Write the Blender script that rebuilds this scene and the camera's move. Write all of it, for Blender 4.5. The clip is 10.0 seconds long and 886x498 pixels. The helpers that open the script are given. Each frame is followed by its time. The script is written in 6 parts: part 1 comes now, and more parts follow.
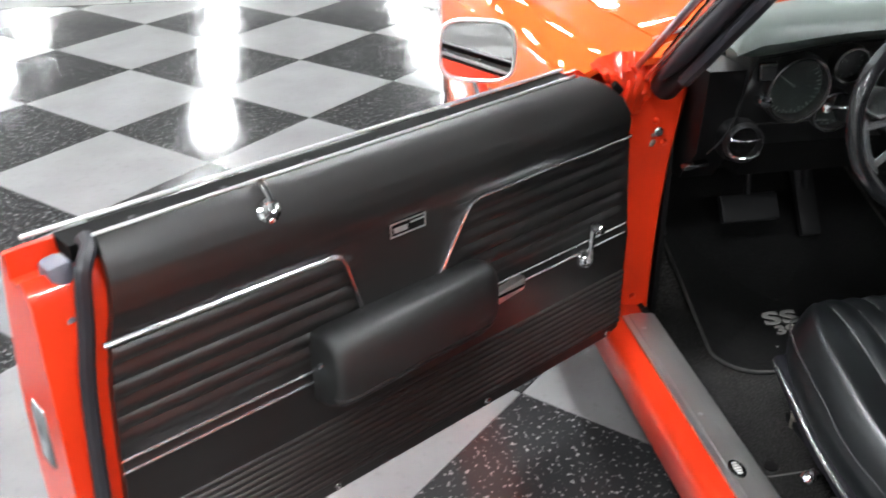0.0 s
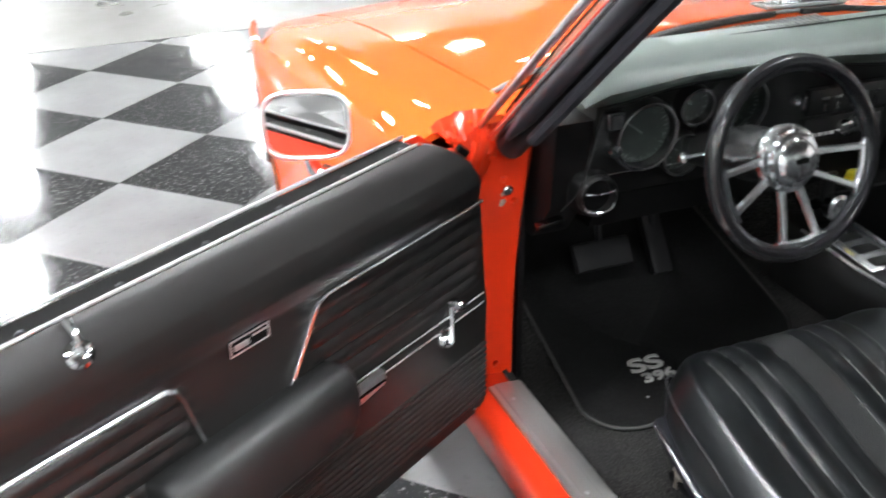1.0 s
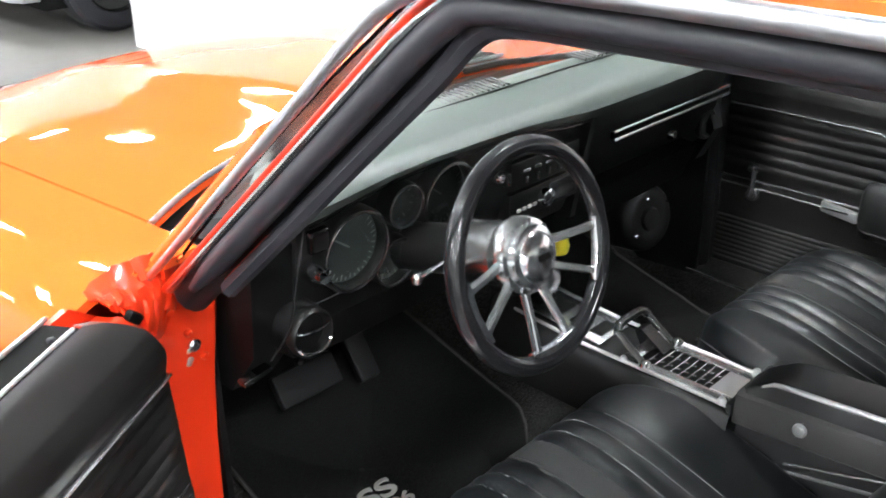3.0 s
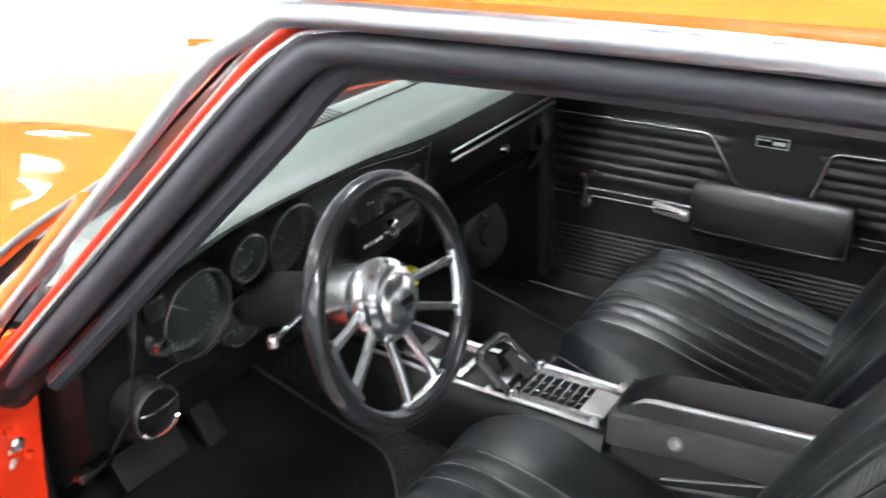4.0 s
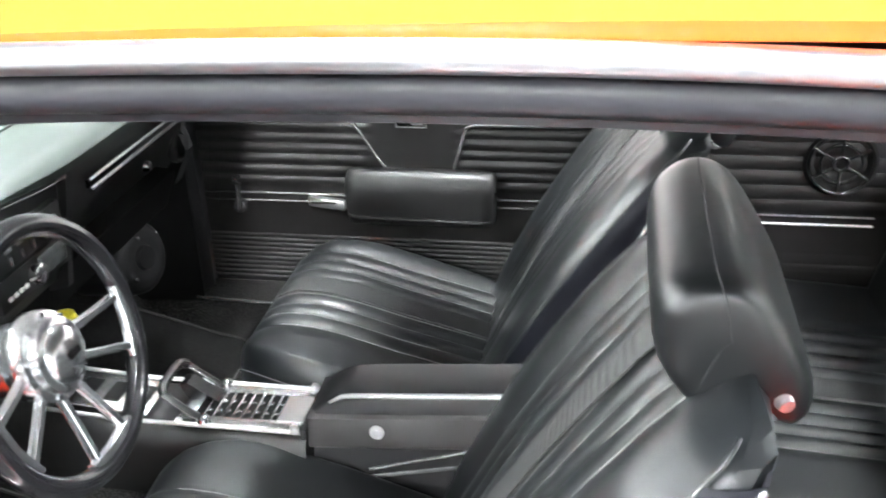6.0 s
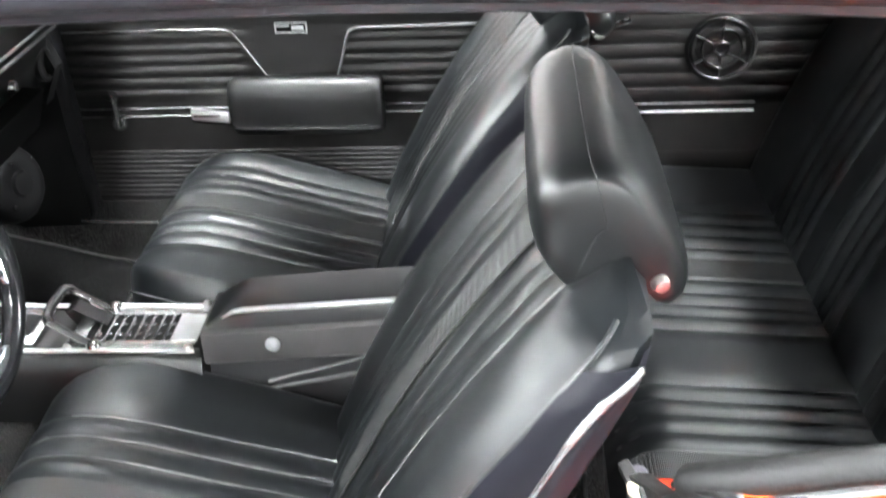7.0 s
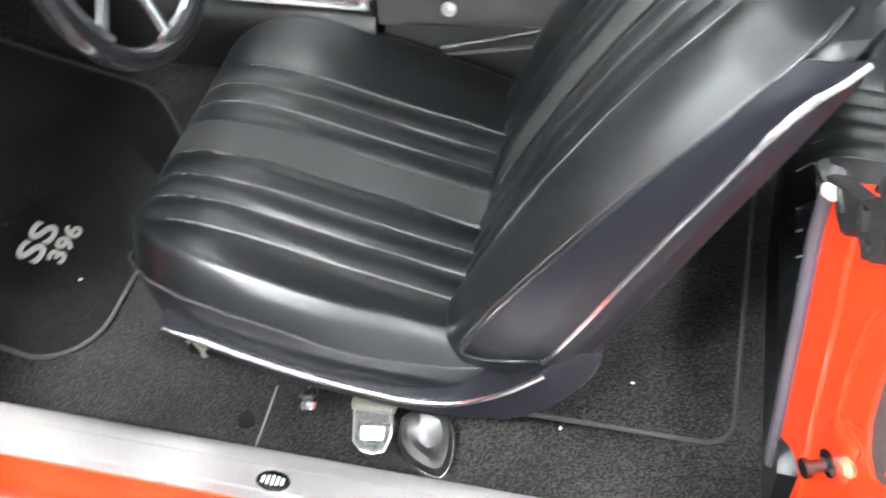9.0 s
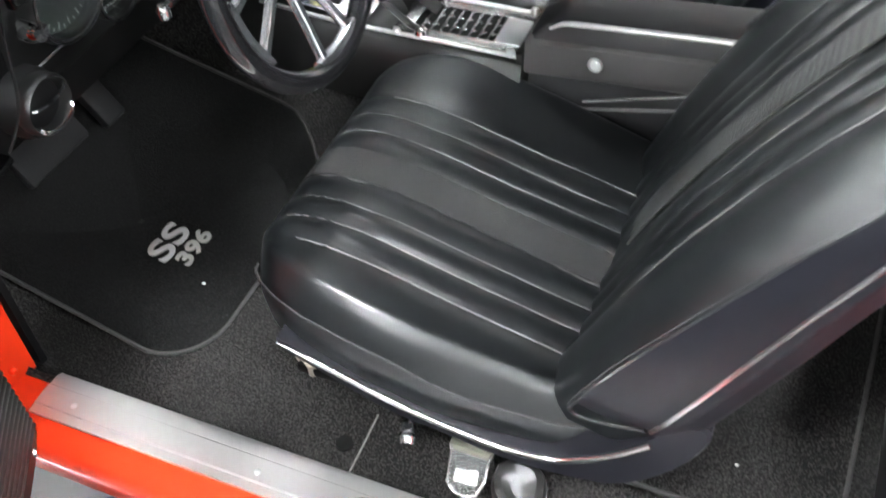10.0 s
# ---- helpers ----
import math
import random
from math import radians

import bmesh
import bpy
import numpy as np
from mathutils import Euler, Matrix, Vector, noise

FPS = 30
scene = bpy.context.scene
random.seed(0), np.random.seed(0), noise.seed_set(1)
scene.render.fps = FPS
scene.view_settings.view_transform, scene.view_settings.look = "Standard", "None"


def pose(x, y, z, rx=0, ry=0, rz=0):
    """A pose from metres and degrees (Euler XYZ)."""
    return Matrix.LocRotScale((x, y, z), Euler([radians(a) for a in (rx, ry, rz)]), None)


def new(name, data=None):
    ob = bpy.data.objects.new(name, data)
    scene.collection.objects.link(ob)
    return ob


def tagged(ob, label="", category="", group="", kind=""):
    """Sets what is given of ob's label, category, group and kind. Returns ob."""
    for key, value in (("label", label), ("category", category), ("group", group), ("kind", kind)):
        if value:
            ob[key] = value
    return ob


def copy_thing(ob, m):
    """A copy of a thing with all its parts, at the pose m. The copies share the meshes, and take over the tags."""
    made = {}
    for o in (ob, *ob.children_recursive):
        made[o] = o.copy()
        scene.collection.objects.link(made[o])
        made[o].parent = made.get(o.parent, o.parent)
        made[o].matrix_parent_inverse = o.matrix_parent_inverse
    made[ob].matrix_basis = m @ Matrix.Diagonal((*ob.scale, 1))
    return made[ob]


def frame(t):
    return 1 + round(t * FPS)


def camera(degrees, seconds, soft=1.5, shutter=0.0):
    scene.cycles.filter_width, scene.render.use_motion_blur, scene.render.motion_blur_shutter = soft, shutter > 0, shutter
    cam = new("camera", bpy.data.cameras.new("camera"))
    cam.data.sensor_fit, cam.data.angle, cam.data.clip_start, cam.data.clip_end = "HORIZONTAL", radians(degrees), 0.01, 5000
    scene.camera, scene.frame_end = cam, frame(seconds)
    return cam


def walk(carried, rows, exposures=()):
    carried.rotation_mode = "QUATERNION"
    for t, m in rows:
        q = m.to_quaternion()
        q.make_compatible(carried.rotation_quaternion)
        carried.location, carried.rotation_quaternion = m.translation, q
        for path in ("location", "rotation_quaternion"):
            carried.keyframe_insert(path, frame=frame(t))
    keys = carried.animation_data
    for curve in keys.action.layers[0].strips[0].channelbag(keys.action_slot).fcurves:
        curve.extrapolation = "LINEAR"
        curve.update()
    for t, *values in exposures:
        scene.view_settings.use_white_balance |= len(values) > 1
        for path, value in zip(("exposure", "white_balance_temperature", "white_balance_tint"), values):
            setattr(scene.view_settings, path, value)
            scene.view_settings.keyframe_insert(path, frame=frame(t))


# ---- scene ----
cam = camera(48.47, 10.0, soft=1.7, shutter=0.5)
PATH = [
    (0.0, -0.6772, -1.5501, 1.4179, -9.97, -28.37, -0.31),
    (0.5, -0.6779, -1.4364, 1.4236, -15.49, -27.91, -0.68),
    (1.0, -0.6576, -1.3482, 1.4298, -21.20, -27.13, -1.03),
    (1.5, -0.6127, -1.2440, 1.4331, -27.89, -26.79, -1.38),
    (2.0, -0.5831, -1.1367, 1.4407, -34.42, -26.38, -1.38),
    (2.2, -0.5801, -1.0985, 1.4363, -37.76, -26.15, -1.49),
    (3.3, -0.5607, -0.9290, 1.4216, -48.30, -25.05, -0.88),
    (3.5, -0.5486, -0.9103, 1.4281, -50.49, -24.98, -1.43),
    (4.0, -0.5171, -0.8520, 1.4187, -57.63, -24.82, -1.30),
    (4.5, -0.4996, -0.8236, 1.4232, -64.16, -24.85, -1.66),
    (5.0, -0.4932, -0.8130, 1.4253, -70.26, -24.89, -1.73),
    (5.5, -0.4900, -0.8189, 1.4258, -75.43, -24.95, -1.70),
    (5.7, -0.4959, -0.8200, 1.4276, -77.39, -24.97, -1.59),
    (6.8, -0.4811, -0.8500, 1.4155, -84.57, -29.89, -2.83),
    (7.0, -0.4810, -0.8525, 1.4115, -85.27, -31.48, -3.06),
    (7.5, -0.4801, -0.8506, 1.4018, -85.83, -36.83, -3.75),
    (8.0, -0.4727, -0.8374, 1.4162, -83.55, -42.71, -5.14),
    (8.5, -0.4710, -0.8283, 1.3948, -78.68, -46.73, -5.85),
    (9.0, -0.4733, -0.8087, 1.3856, -72.63, -49.07, -5.86),
    (9.5, -0.4743, -0.7915, 1.3875, -66.45, -49.01, -5.49),
    (10.0, -0.4758, -0.7845, 1.3982, -64.17, -46.37, -4.62),
]
walk(cam, [(t, pose(x, y, z, 90 + pitch, 0, yaw) @ pose(0, 0, 0, 0, 0, roll)) for t, x, y, z, yaw, pitch, roll in PATH],
     exposures=[(0, -0.1), (1, 0.16), (2.2, 0.38), (3.5, 0.73), (4.5, 0.99), (5.2, 1.19), (6.8, 1.76), (7.5, 1.68), (8.5, 1.59), (9.5, 1.27), (10, 1.0)])

# ---- world and lights ----
world = bpy.data.worlds.new("world")
scene.world = world
world.use_nodes = True
world.node_tree.nodes["Background"].inputs[0].default_value = (0.75, 0.8, 0.85, 1)
world.node_tree.nodes["Background"].inputs[1].default_value = 0.02
LIGHT = 200.0
CEIL = 3.9
CX = 0.765          # middle of the car


# ---- materials ----
def mat(name, color, rough=0.5, metal=0.0, coat=0.0, coat_rough=0.03, emit=0.0, spec=0.5, noise_scale=0.0, noise_amt=0.0,
        bump=0.0, bump_scale=200.0, rough_var=0.0, trans=0.0):
    m = bpy.data.materials.new(name)
    m.use_nodes = True
    nt = m.node_tree
    b = nt.nodes["Principled BSDF"]
    b.inputs["Base Color"].default_value = (*color, 1)
    b.inputs["Roughness"].default_value = rough
    b.inputs["Metallic"].default_value = metal
    b.inputs["Coat Weight"].default_value = coat
    b.inputs["Coat Roughness"].default_value = coat_rough
    b.inputs["Specular IOR Level"].default_value = spec
    b.inputs["Transmission Weight"].default_value = trans
    if emit:
        b.inputs["Emission Color"].default_value = (*color, 1)
        b.inputs["Emission Strength"].default_value = emit
    tc = nt.nodes.new("ShaderNodeTexCoord")
    if noise_amt or rough_var:
        n = nt.nodes.new("ShaderNodeTexNoise")
        n.inputs["Scale"].default_value = noise_scale
        n.inputs["Detail"].default_value = 6
        nt.links.new(tc.outputs["Object"], n.inputs["Vector"])
        if noise_amt:
            mx = nt.nodes.new("ShaderNodeMix")
            mx.data_type = "RGBA"
            mx.inputs["A"].default_value = (*[c * (1 - noise_amt) for c in color], 1)
            mx.inputs["B"].default_value = (*[min(1, c * (1 + noise_amt)) for c in color], 1)
            nt.links.new(n.outputs["Fac"], mx.inputs["Factor"])
            nt.links.new(mx.outputs["Result"], b.inputs["Base Color"])
        if rough_var:
            mr = nt.nodes.new("ShaderNodeMapRange")
            mr.inputs["From Min"].default_value, mr.inputs["From Max"].default_value = 0.3, 0.7
            mr.inputs["To Min"].default_value, mr.inputs["To Max"].default_value = max(0, rough - rough_var), min(1, rough + rough_var)
            nt.links.new(n.outputs["Fac"], mr.inputs["Value"])
            nt.links.new(mr.outputs["Result"], b.inputs["Roughness"])
    if bump:
        n2 = nt.nodes.new("ShaderNodeTexNoise")
        n2.inputs["Scale"].default_value = bump_scale
        n2.inputs["Detail"].default_value = 3
        nt.links.new(tc.outputs["Object"], n2.inputs["Vector"])
        bp = nt.nodes.new("ShaderNodeBump")
        bp.inputs["Strength"].default_value = bump
        bp.inputs["Distance"].default_value = 0.002
        nt.links.new(n2.outputs["Fac"], bp.inputs["Height"])
        nt.links.new(bp.outputs["Normal"], b.inputs["Normal"])
    return m


def pile(name, low, high, scale):
    """Looped carpet: fine tufts with worn, paler patches."""
    m = mat(name, low, 0.95, spec=0.1, bump=1.0, bump_scale=scale)
    nt = m.node_tree
    b = nt.nodes["Principled BSDF"]
    tc = nt.nodes.new("ShaderNodeTexCoord")
    fine, wide = nt.nodes.new("ShaderNodeTexNoise"), nt.nodes.new("ShaderNodeTexNoise")
    fine.inputs["Scale"].default_value, fine.inputs["Detail"].default_value = scale, 1
    wide.inputs["Scale"].default_value, wide.inputs["Detail"].default_value = 9, 4
    ramp = nt.nodes.new("ShaderNodeValToRGB")
    ramp.color_ramp.elements[0].position, ramp.color_ramp.elements[0].color = 0.42, (*low, 1)
    ramp.color_ramp.elements[1].position, ramp.color_ramp.elements[1].color = 0.74, (*high, 1)
    add = nt.nodes.new("ShaderNodeMath")
    add.operation = "MULTIPLY_ADD"
    add.inputs[1].default_value, add.inputs[2].default_value = 0.25, -0.125
    total = nt.nodes.new("ShaderNodeMath")
    for n in (fine, wide):
        nt.links.new(tc.outputs["Object"], n.inputs["Vector"])
    nt.links.new(wide.outputs["Fac"], add.inputs[0])
    nt.links.new(fine.outputs["Fac"], total.inputs[0])
    nt.links.new(add.outputs[0], total.inputs[1])
    nt.links.new(total.outputs[0], ramp.inputs["Fac"])
    nt.links.new(ramp.outputs["Color"], b.inputs["Base Color"])
    return m


PAINT = mat("pearl_orange_paint", (0.75, 0.106, 0.019), 0.4, 0.0, coat=0.9, coat_rough=0.02, noise_scale=3, noise_amt=0.05, spec=0.0)
# Body orange made darker and redder: shade in the door openings is in the colour.
JAMB = mat("shaded_orange_jamb_paint", (0.58, 0.030, 0.007), 0.32, 0.0, coat=0.4, coat_rough=0.06, noise_scale=18, noise_amt=0.10, spec=0.2, bump=0.03, bump_scale=60)
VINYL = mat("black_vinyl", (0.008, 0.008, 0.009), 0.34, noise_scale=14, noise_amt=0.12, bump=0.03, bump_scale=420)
SEATV = mat("seat_vinyl", (0.0058, 0.0068, 0.0075), 0.31, spec=0.65, noise_scale=8, noise_amt=0.25, bump=0.10, bump_scale=45)
PANELV = mat("panel_vinyl", (0.0088, 0.0083, 0.0081), 0.37, spec=0.5, noise_scale=10, noise_amt=0.12, bump=0.04, bump_scale=500)
PLASTIC = mat("black_plastic", (0.0055, 0.0055, 0.0055), 0.34, noise_scale=20, noise_amt=0.2, bump=0.03, bump_scale=600)
RIMV = mat("wheel_rim", (0.009, 0.009, 0.010), 0.17, noise_scale=14, noise_amt=0.15)
DASHPAD = mat("dash_pad", (0.034, 0.044, 0.039), 0.45, noise_scale=8, noise_amt=0.12, bump=0.06, bump_scale=520)
RUBBER = mat("rubber", (0.016, 0.016, 0.020), 0.38, noise_scale=16, noise_amt=0.2)
CHROME = mat("chrome", (0.86, 0.87, 0.88), 0.07, 1.0)
SATIN = mat("satin_chrome", (0.66, 0.67, 0.68), 0.24, 1.0)
ALU = mat("scuffed_aluminium", (0.66, 0.65, 0.64), 0.39, 0.95, noise_scale=16, noise_amt=0.12, bump=0.05, bump_scale=300, rough_var=0.06)
CARPET = pile("black_carpet", (0.0055, 0.0053, 0.0051), (0.046, 0.044, 0.043), 330)
MATM = pile("mat_carpet", (0.0024, 0.0024, 0.0024), (0.012, 0.012, 0.012), 420)
# Near-black for black parts, and for shade filled into gaps and hollows.
DARK = mat("black_and_shade_fill", (0.004, 0.004, 0.004), 0.7, spec=0.08)
GLASSM = mat("gauge_glass", (0.9, 0.95, 0.93), 0.02, trans=1.0)
GAUGEM = mat("gauge_print", (0.22, 0.23, 0.22), 0.5)
BEZEL = mat("dark_bezel", (0.13, 0.13, 0.13), 0.25, 1.0)
WHITEP = mat("white_print", (0.72, 0.72, 0.70), 0.5)
STITCH = mat("silver_thread", (0.34, 0.335, 0.325), 0.55)
MATTE = mat("matte_black_trim", (0.0045, 0.0045, 0.0047), 0.5, spec=0.14, noise_scale=20, noise_amt=0.3)
BRIGHT = mat("bright_trim", (0.88, 0.89, 0.90), 0.40, 1.0)
RAILC = mat("rail_chrome", (0.60, 0.61, 0.64), 0.32, 1.0)
# Piping paler than the seat vinyl: the light its welts catch is painted in.
PIPE = mat("highlit_piping", (0.11, 0.11, 0.11), 0.38)
POLISH = mat("polished_aluminium", (0.88, 0.90, 0.92), 0.20, 1.0)
YELLOW = mat("yellow_plastic", (0.75, 0.65, 0.03), 0.4)
WALLM = mat("wall_paint", (0.50, 0.50, 0.49), 0.6, noise_scale=2, noise_amt=0.04)
CEILM = mat("ceiling_paint", (0.08, 0.08, 0.08), 0.8, noise_scale=1.5, noise_amt=0.06)
LAMPM = mat("lamp_panel", (0.95, 0.98, 1.0), 0.5, emit=LIGHT)


# ---- mesh helpers ----
def part(name, bm, material, parent=None, label="", smooth=True):
    me = bpy.data.meshes.new(name)
    bmesh.ops.recalc_face_normals(bm, faces=bm.faces)
    bm.to_mesh(me)
    bm.free()
    me.materials.append(material)
    if smooth:
        for p in me.polygons:
            p.use_smooth = True
        me.set_sharp_from_angle(angle=radians(38))
    ob = new(name, me)
    if parent is not None:
        ob.parent = parent
        ob.matrix_parent_inverse = parent.matrix_world.inverted()
    if label:
        ob["label"] = label
    return ob


def box(bm, c, s, rot=None, bev=0.0, seg=2):
    r = bmesh.ops.create_cube(bm, size=1.0)
    vs = r["verts"]
    if bev:
        for v in vs:
            v.co = Vector((v.co.x * s[0], v.co.y * s[1], v.co.z * s[2]))
        es = list({e for v in vs for e in v.link_edges})
        rb = bmesh.ops.bevel(bm, geom=es, offset=bev, segments=seg, affect="EDGES", profile=0.5)
        vs = list({v for f in rb["faces"] for v in f.verts} | {v for v in vs if v.is_valid})
    else:
        for v in vs:
            v.co = Vector((v.co.x * s[0], v.co.y * s[1], v.co.z * s[2]))
    m = Matrix.Translation(c) @ (rot if rot is not None else Matrix())
    for v in vs:
        v.co = m @ v.co
    return vs


def loft(bm, rings, closed=True, caps=True):
    """Quads between rings of equal count."""
    vv = [[bm.verts.new(p) for p in r] for r in rings]
    n = len(rings[0])
    for a, b in zip(vv[:-1], vv[1:]):
        for i in range(n if closed else n - 1):
            j = (i + 1) % n
            bm.faces.new((a[i], a[j], b[j], b[i]))
    if caps and closed:
        bm.faces.new(vv[0][::-1])
        bm.faces.new(vv[-1])
    return vv


def tube(bm, pts, r, n=8, closed=False, squash=1.0):
    """A round bar along points; r may be a list."""
    pts = [Vector(p) for p in pts]
    m = len(pts)
    rings = []
    up = None
    for i, p in enumerate(pts):
        a = pts[(i - 1) % m] if closed or i else p
        b = pts[(i + 1) % m] if closed or i < m - 1 else p
        d = (b - a).normalized()
        if up is None:
            up = Vector((0, 0, 1)) if abs(d.z) < 0.9 else Vector((1, 0, 0))
        side = d.cross(up).normalized()
        up = side.cross(d).normalized()
        rr = r[i] if isinstance(r, (list, tuple)) else r
        rings.append([p + side * (math.cos(k * math.tau / n) * rr) + up * (math.sin(k * math.tau / n) * rr * squash) for k in range(n)])
    if closed:
        rings.append(rings[0])
        vv = [[bm.verts.new(q) for q in ring] for ring in rings[:-1]]
        for i in range(m):
            a, b = vv[i], vv[(i + 1) % m]
            for k in range(n):
                bm.faces.new((a[k], a[(k + 1) % n], b[(k + 1) % n], b[k]))
    else:
        loft(bm, rings)


def prism(bm, poly, axis, lo, hi):
    """A polygon of (u, v) pushed along an axis from lo to hi. axis x: (y, z); y: (x, z); z: (x, y)."""
    def at(u, v, w):
        return {"x": (w, u, v), "y": (u, w, v), "z": (u, v, w)}[axis]
    loft(bm, [[at(u, v, lo) for u, v in poly], [at(u, v, hi) for u, v in poly]])


def lathe(bm, prof, m, n=24):
    """A profile of (radius, height) turned about z, then placed by m. Closed where the radius is 0."""
    rings = []
    for r, h in prof:
        rings.append([m @ Vector((max(r, 1e-5) * math.cos(k * math.tau / n), max(r, 1e-5) * math.sin(k * math.tau / n), h)) for k in range(n)])
    loft(bm, rings)


def sheet(bm, fn, nu, nv, thick=0.0):
    """A curved sheet fn(u, v), u and v from 0 to 1, with a thickness along its normal."""
    g = [[Vector(fn(i / nu, j / nv)) for j in range(nv + 1)] for i in range(nu + 1)]
    top = [[bm.verts.new(p) for p in row] for row in g]
    for i in range(nu):
        for j in range(nv):
            bm.faces.new((top[i][j], top[i + 1][j], top[i + 1][j + 1], top[i][j + 1]))
    if thick:
        low = []
        for i in range(nu + 1):
            row = []
            for j in range(nv + 1):
                a = g[min(i + 1, nu)][j] - g[max(i - 1, 0)][j]
                b = g[i][min(j + 1, nv)] - g[i][max(j - 1, 0)]
                row.append(bm.verts.new(g[i][j] - a.cross(b).normalized() * thick))
            low.append(row)
        for i in range(nu):
            for j in range(nv):
                bm.faces.new((low[i][j], low[i][j + 1], low[i + 1][j + 1], low[i + 1][j]))
        for i in range(nu):
            bm.faces.new((top[i][0], low[i][0], low[i + 1][0], top[i + 1][0]))
            bm.faces.new((top[i][nv], top[i + 1][nv], low[i + 1][nv], low[i][nv]))
        for j in range(nv):
            bm.faces.new((top[0][j], top[0][j + 1], low[0][j + 1], low[0][j]))
            bm.faces.new((top[nu][j], low[nu][j], low[nu][j + 1], top[nu][j + 1]))


def curve(pts, n):
    """Points on a smooth curve through pts (Catmull-Rom), n to a span."""
    pts = [Vector(p) for p in pts]
    out = []
    for i in range(len(pts) - 1):
        a, b, c, d = pts[max(i - 1, 0)], pts[i], pts[i + 1], pts[min(i + 2, len(pts) - 1)]
        for k in range(n):
            t = k / n
            out.append(0.5 * (2 * b + (c - a) * t + (2 * a - 5 * b + 4 * c - d) * t * t + (3 * b - a - 3 * c + d) * t ** 3))
    out.append(pts[-1])
    return out


def lerp(x, xs, ys):
    return float(np.interp(x, xs, ys))


def bmnew():
    return bmesh.new()


def thing(name, at, label, category, group="", kind=""):
    ob = new(name)
    ob.location = at
    bpy.context.view_layer.update()
    return tagged(ob, label, category, group, kind)


# ---- the room ----
def tile_material(name, dark):
    m = bpy.data.materials.new(name)
    m.use_nodes = True
    nt = m.node_tree
    L = nt.links.new
    b = nt.nodes["Principled BSDF"]
    b.inputs["Roughness"].default_value = 0.16
    b.inputs["Specular IOR Level"].default_value = 0.45
    tc = nt.nodes.new("ShaderNodeTexCoord")
    oi = nt.nodes.new("ShaderNodeObjectInfo")
    add = nt.nodes.new("ShaderNodeVectorMath")
    L(tc.outputs["Object"], add.inputs[0])
    L(oi.outputs["Location"], add.inputs[1])
    n1 = nt.nodes.new("ShaderNodeTexNoise")
    n1.inputs["Scale"].default_value, n1.inputs["Detail"].default_value = (85, 2) if dark else (40, 5)
    L(add.outputs[0], n1.inputs["Vector"])
    n2 = nt.nodes.new("ShaderNodeTexNoise")
    n2.inputs["Scale"].default_value, n2.inputs["Detail"].default_value = 4, 5
    L(add.outputs[0], n2.inputs["Vector"])
    ramp = nt.nodes.new("ShaderNodeValToRGB")
    e = ramp.color_ramp.elements
    if dark:
        e[0].position, e[0].color = 0.60, (0.028, 0.028, 0.029, 1)
        e[1].position, e[1].color = 0.70, (0.26, 0.255, 0.25, 1)
    else:
        e[0].position, e[0].color = 0.30, (0.18, 0.18, 0.18, 1)
        e[1].position, e[1].color = 0.42, (0.20, 0.20, 0.20, 1)
    L(n1.outputs["Fac"], ramp.inputs["Fac"])
    mx = nt.nodes.new("ShaderNodeMix")
    mx.data_type, mx.blend_type = "RGBA", "MULTIPLY"
    mx.inputs["Factor"].default_value = 1
    r2 = nt.nodes.new("ShaderNodeValToRGB")
    r2.color_ramp.elements[0].position, r2.color_ramp.elements[0].color = 0.3, (0.82, 0.82, 0.82, 1)
    r2.color_ramp.elements[1].position, r2.color_ramp.elements[1].color = 0.7, (1, 1, 1, 1)
    L(n2.outputs["Fac"], r2.inputs["Fac"])
    L(ramp.outputs["Color"], mx.inputs["A"])
    L(r2.outputs["Color"], mx.inputs["B"])
    L(mx.outputs["Result"], b.inputs["Base Color"])
    mr = nt.nodes.new("ShaderNodeMapRange")
    mr.inputs["To Min"].default_value, mr.inputs["To Max"].default_value = 0.06, 0.13
    L(n2.outputs["Fac"], mr.inputs["Value"])
    L(mr.outputs["Result"], b.inputs["Roughness"])
    return m


TILE_D, TILE_L = tile_material("dark_tile", True), tile_material("light_tile", False)
CONCRETE = mat("polished_concrete", (0.115, 0.112, 0.105), 0.42, spec=0.25, noise_scale=1.1, noise_amt=0.45, rough_var=0.2)
GROUT = mat("tile_bed", (0.10, 0.10, 0.10), 0.8, noise_scale=40, noise_amt=0.3)

X0, X1, Y0, Y1, FLOOR_END = -9.0, 12.0, -9.0, 19.5, 4.25
bm = bmnew()
box(bm, ((X0 + X1) / 2, (Y0 + Y1) / 2, -0.056), (X1 - X0, Y1 - Y0, 0.1))
floor = tagged(part("floor", bm, GROUT, smooth=False), "showroom floor of black and grey checkered tiles", "floor", kind="structure")
bm = bmnew()
box(bm, ((X0 + X1) / 2, (FLOOR_END + Y1) / 2, -0.02), (X1 - X0, Y1 - FLOOR_END, 0.046), bev=0.002)
tagged(part("ground", bm, CONCRETE, smooth=False), "polished grey concrete floor beyond the tiles", "floor", kind="structure")
for nm, c, s in (("wall_north", (1.5, Y1 + 0.1, 2), (21.4, 0.2, 4.0)), ("wall_south", (1.5, Y0 - 0.1, 2), (21.4, 0.2, 4.0)),
                 ("wall_west", (X0 - 0.1, 5.25, 2), (0.2, 28.5, 4.0)), ("wall_east", (X1 + 0.1, 5.25, 2), (0.2, 28.5, 4.0))):
    bm = bmnew()
    box(bm, c, s)
    tagged(part(nm, bm, WALLM, smooth=False), "plain white painted showroom wall", "wall", kind="structure")
bm = bmnew()
box(bm, (1.5, 5.25, CEIL + 0.15), (21.6, 28.9, 0.1))
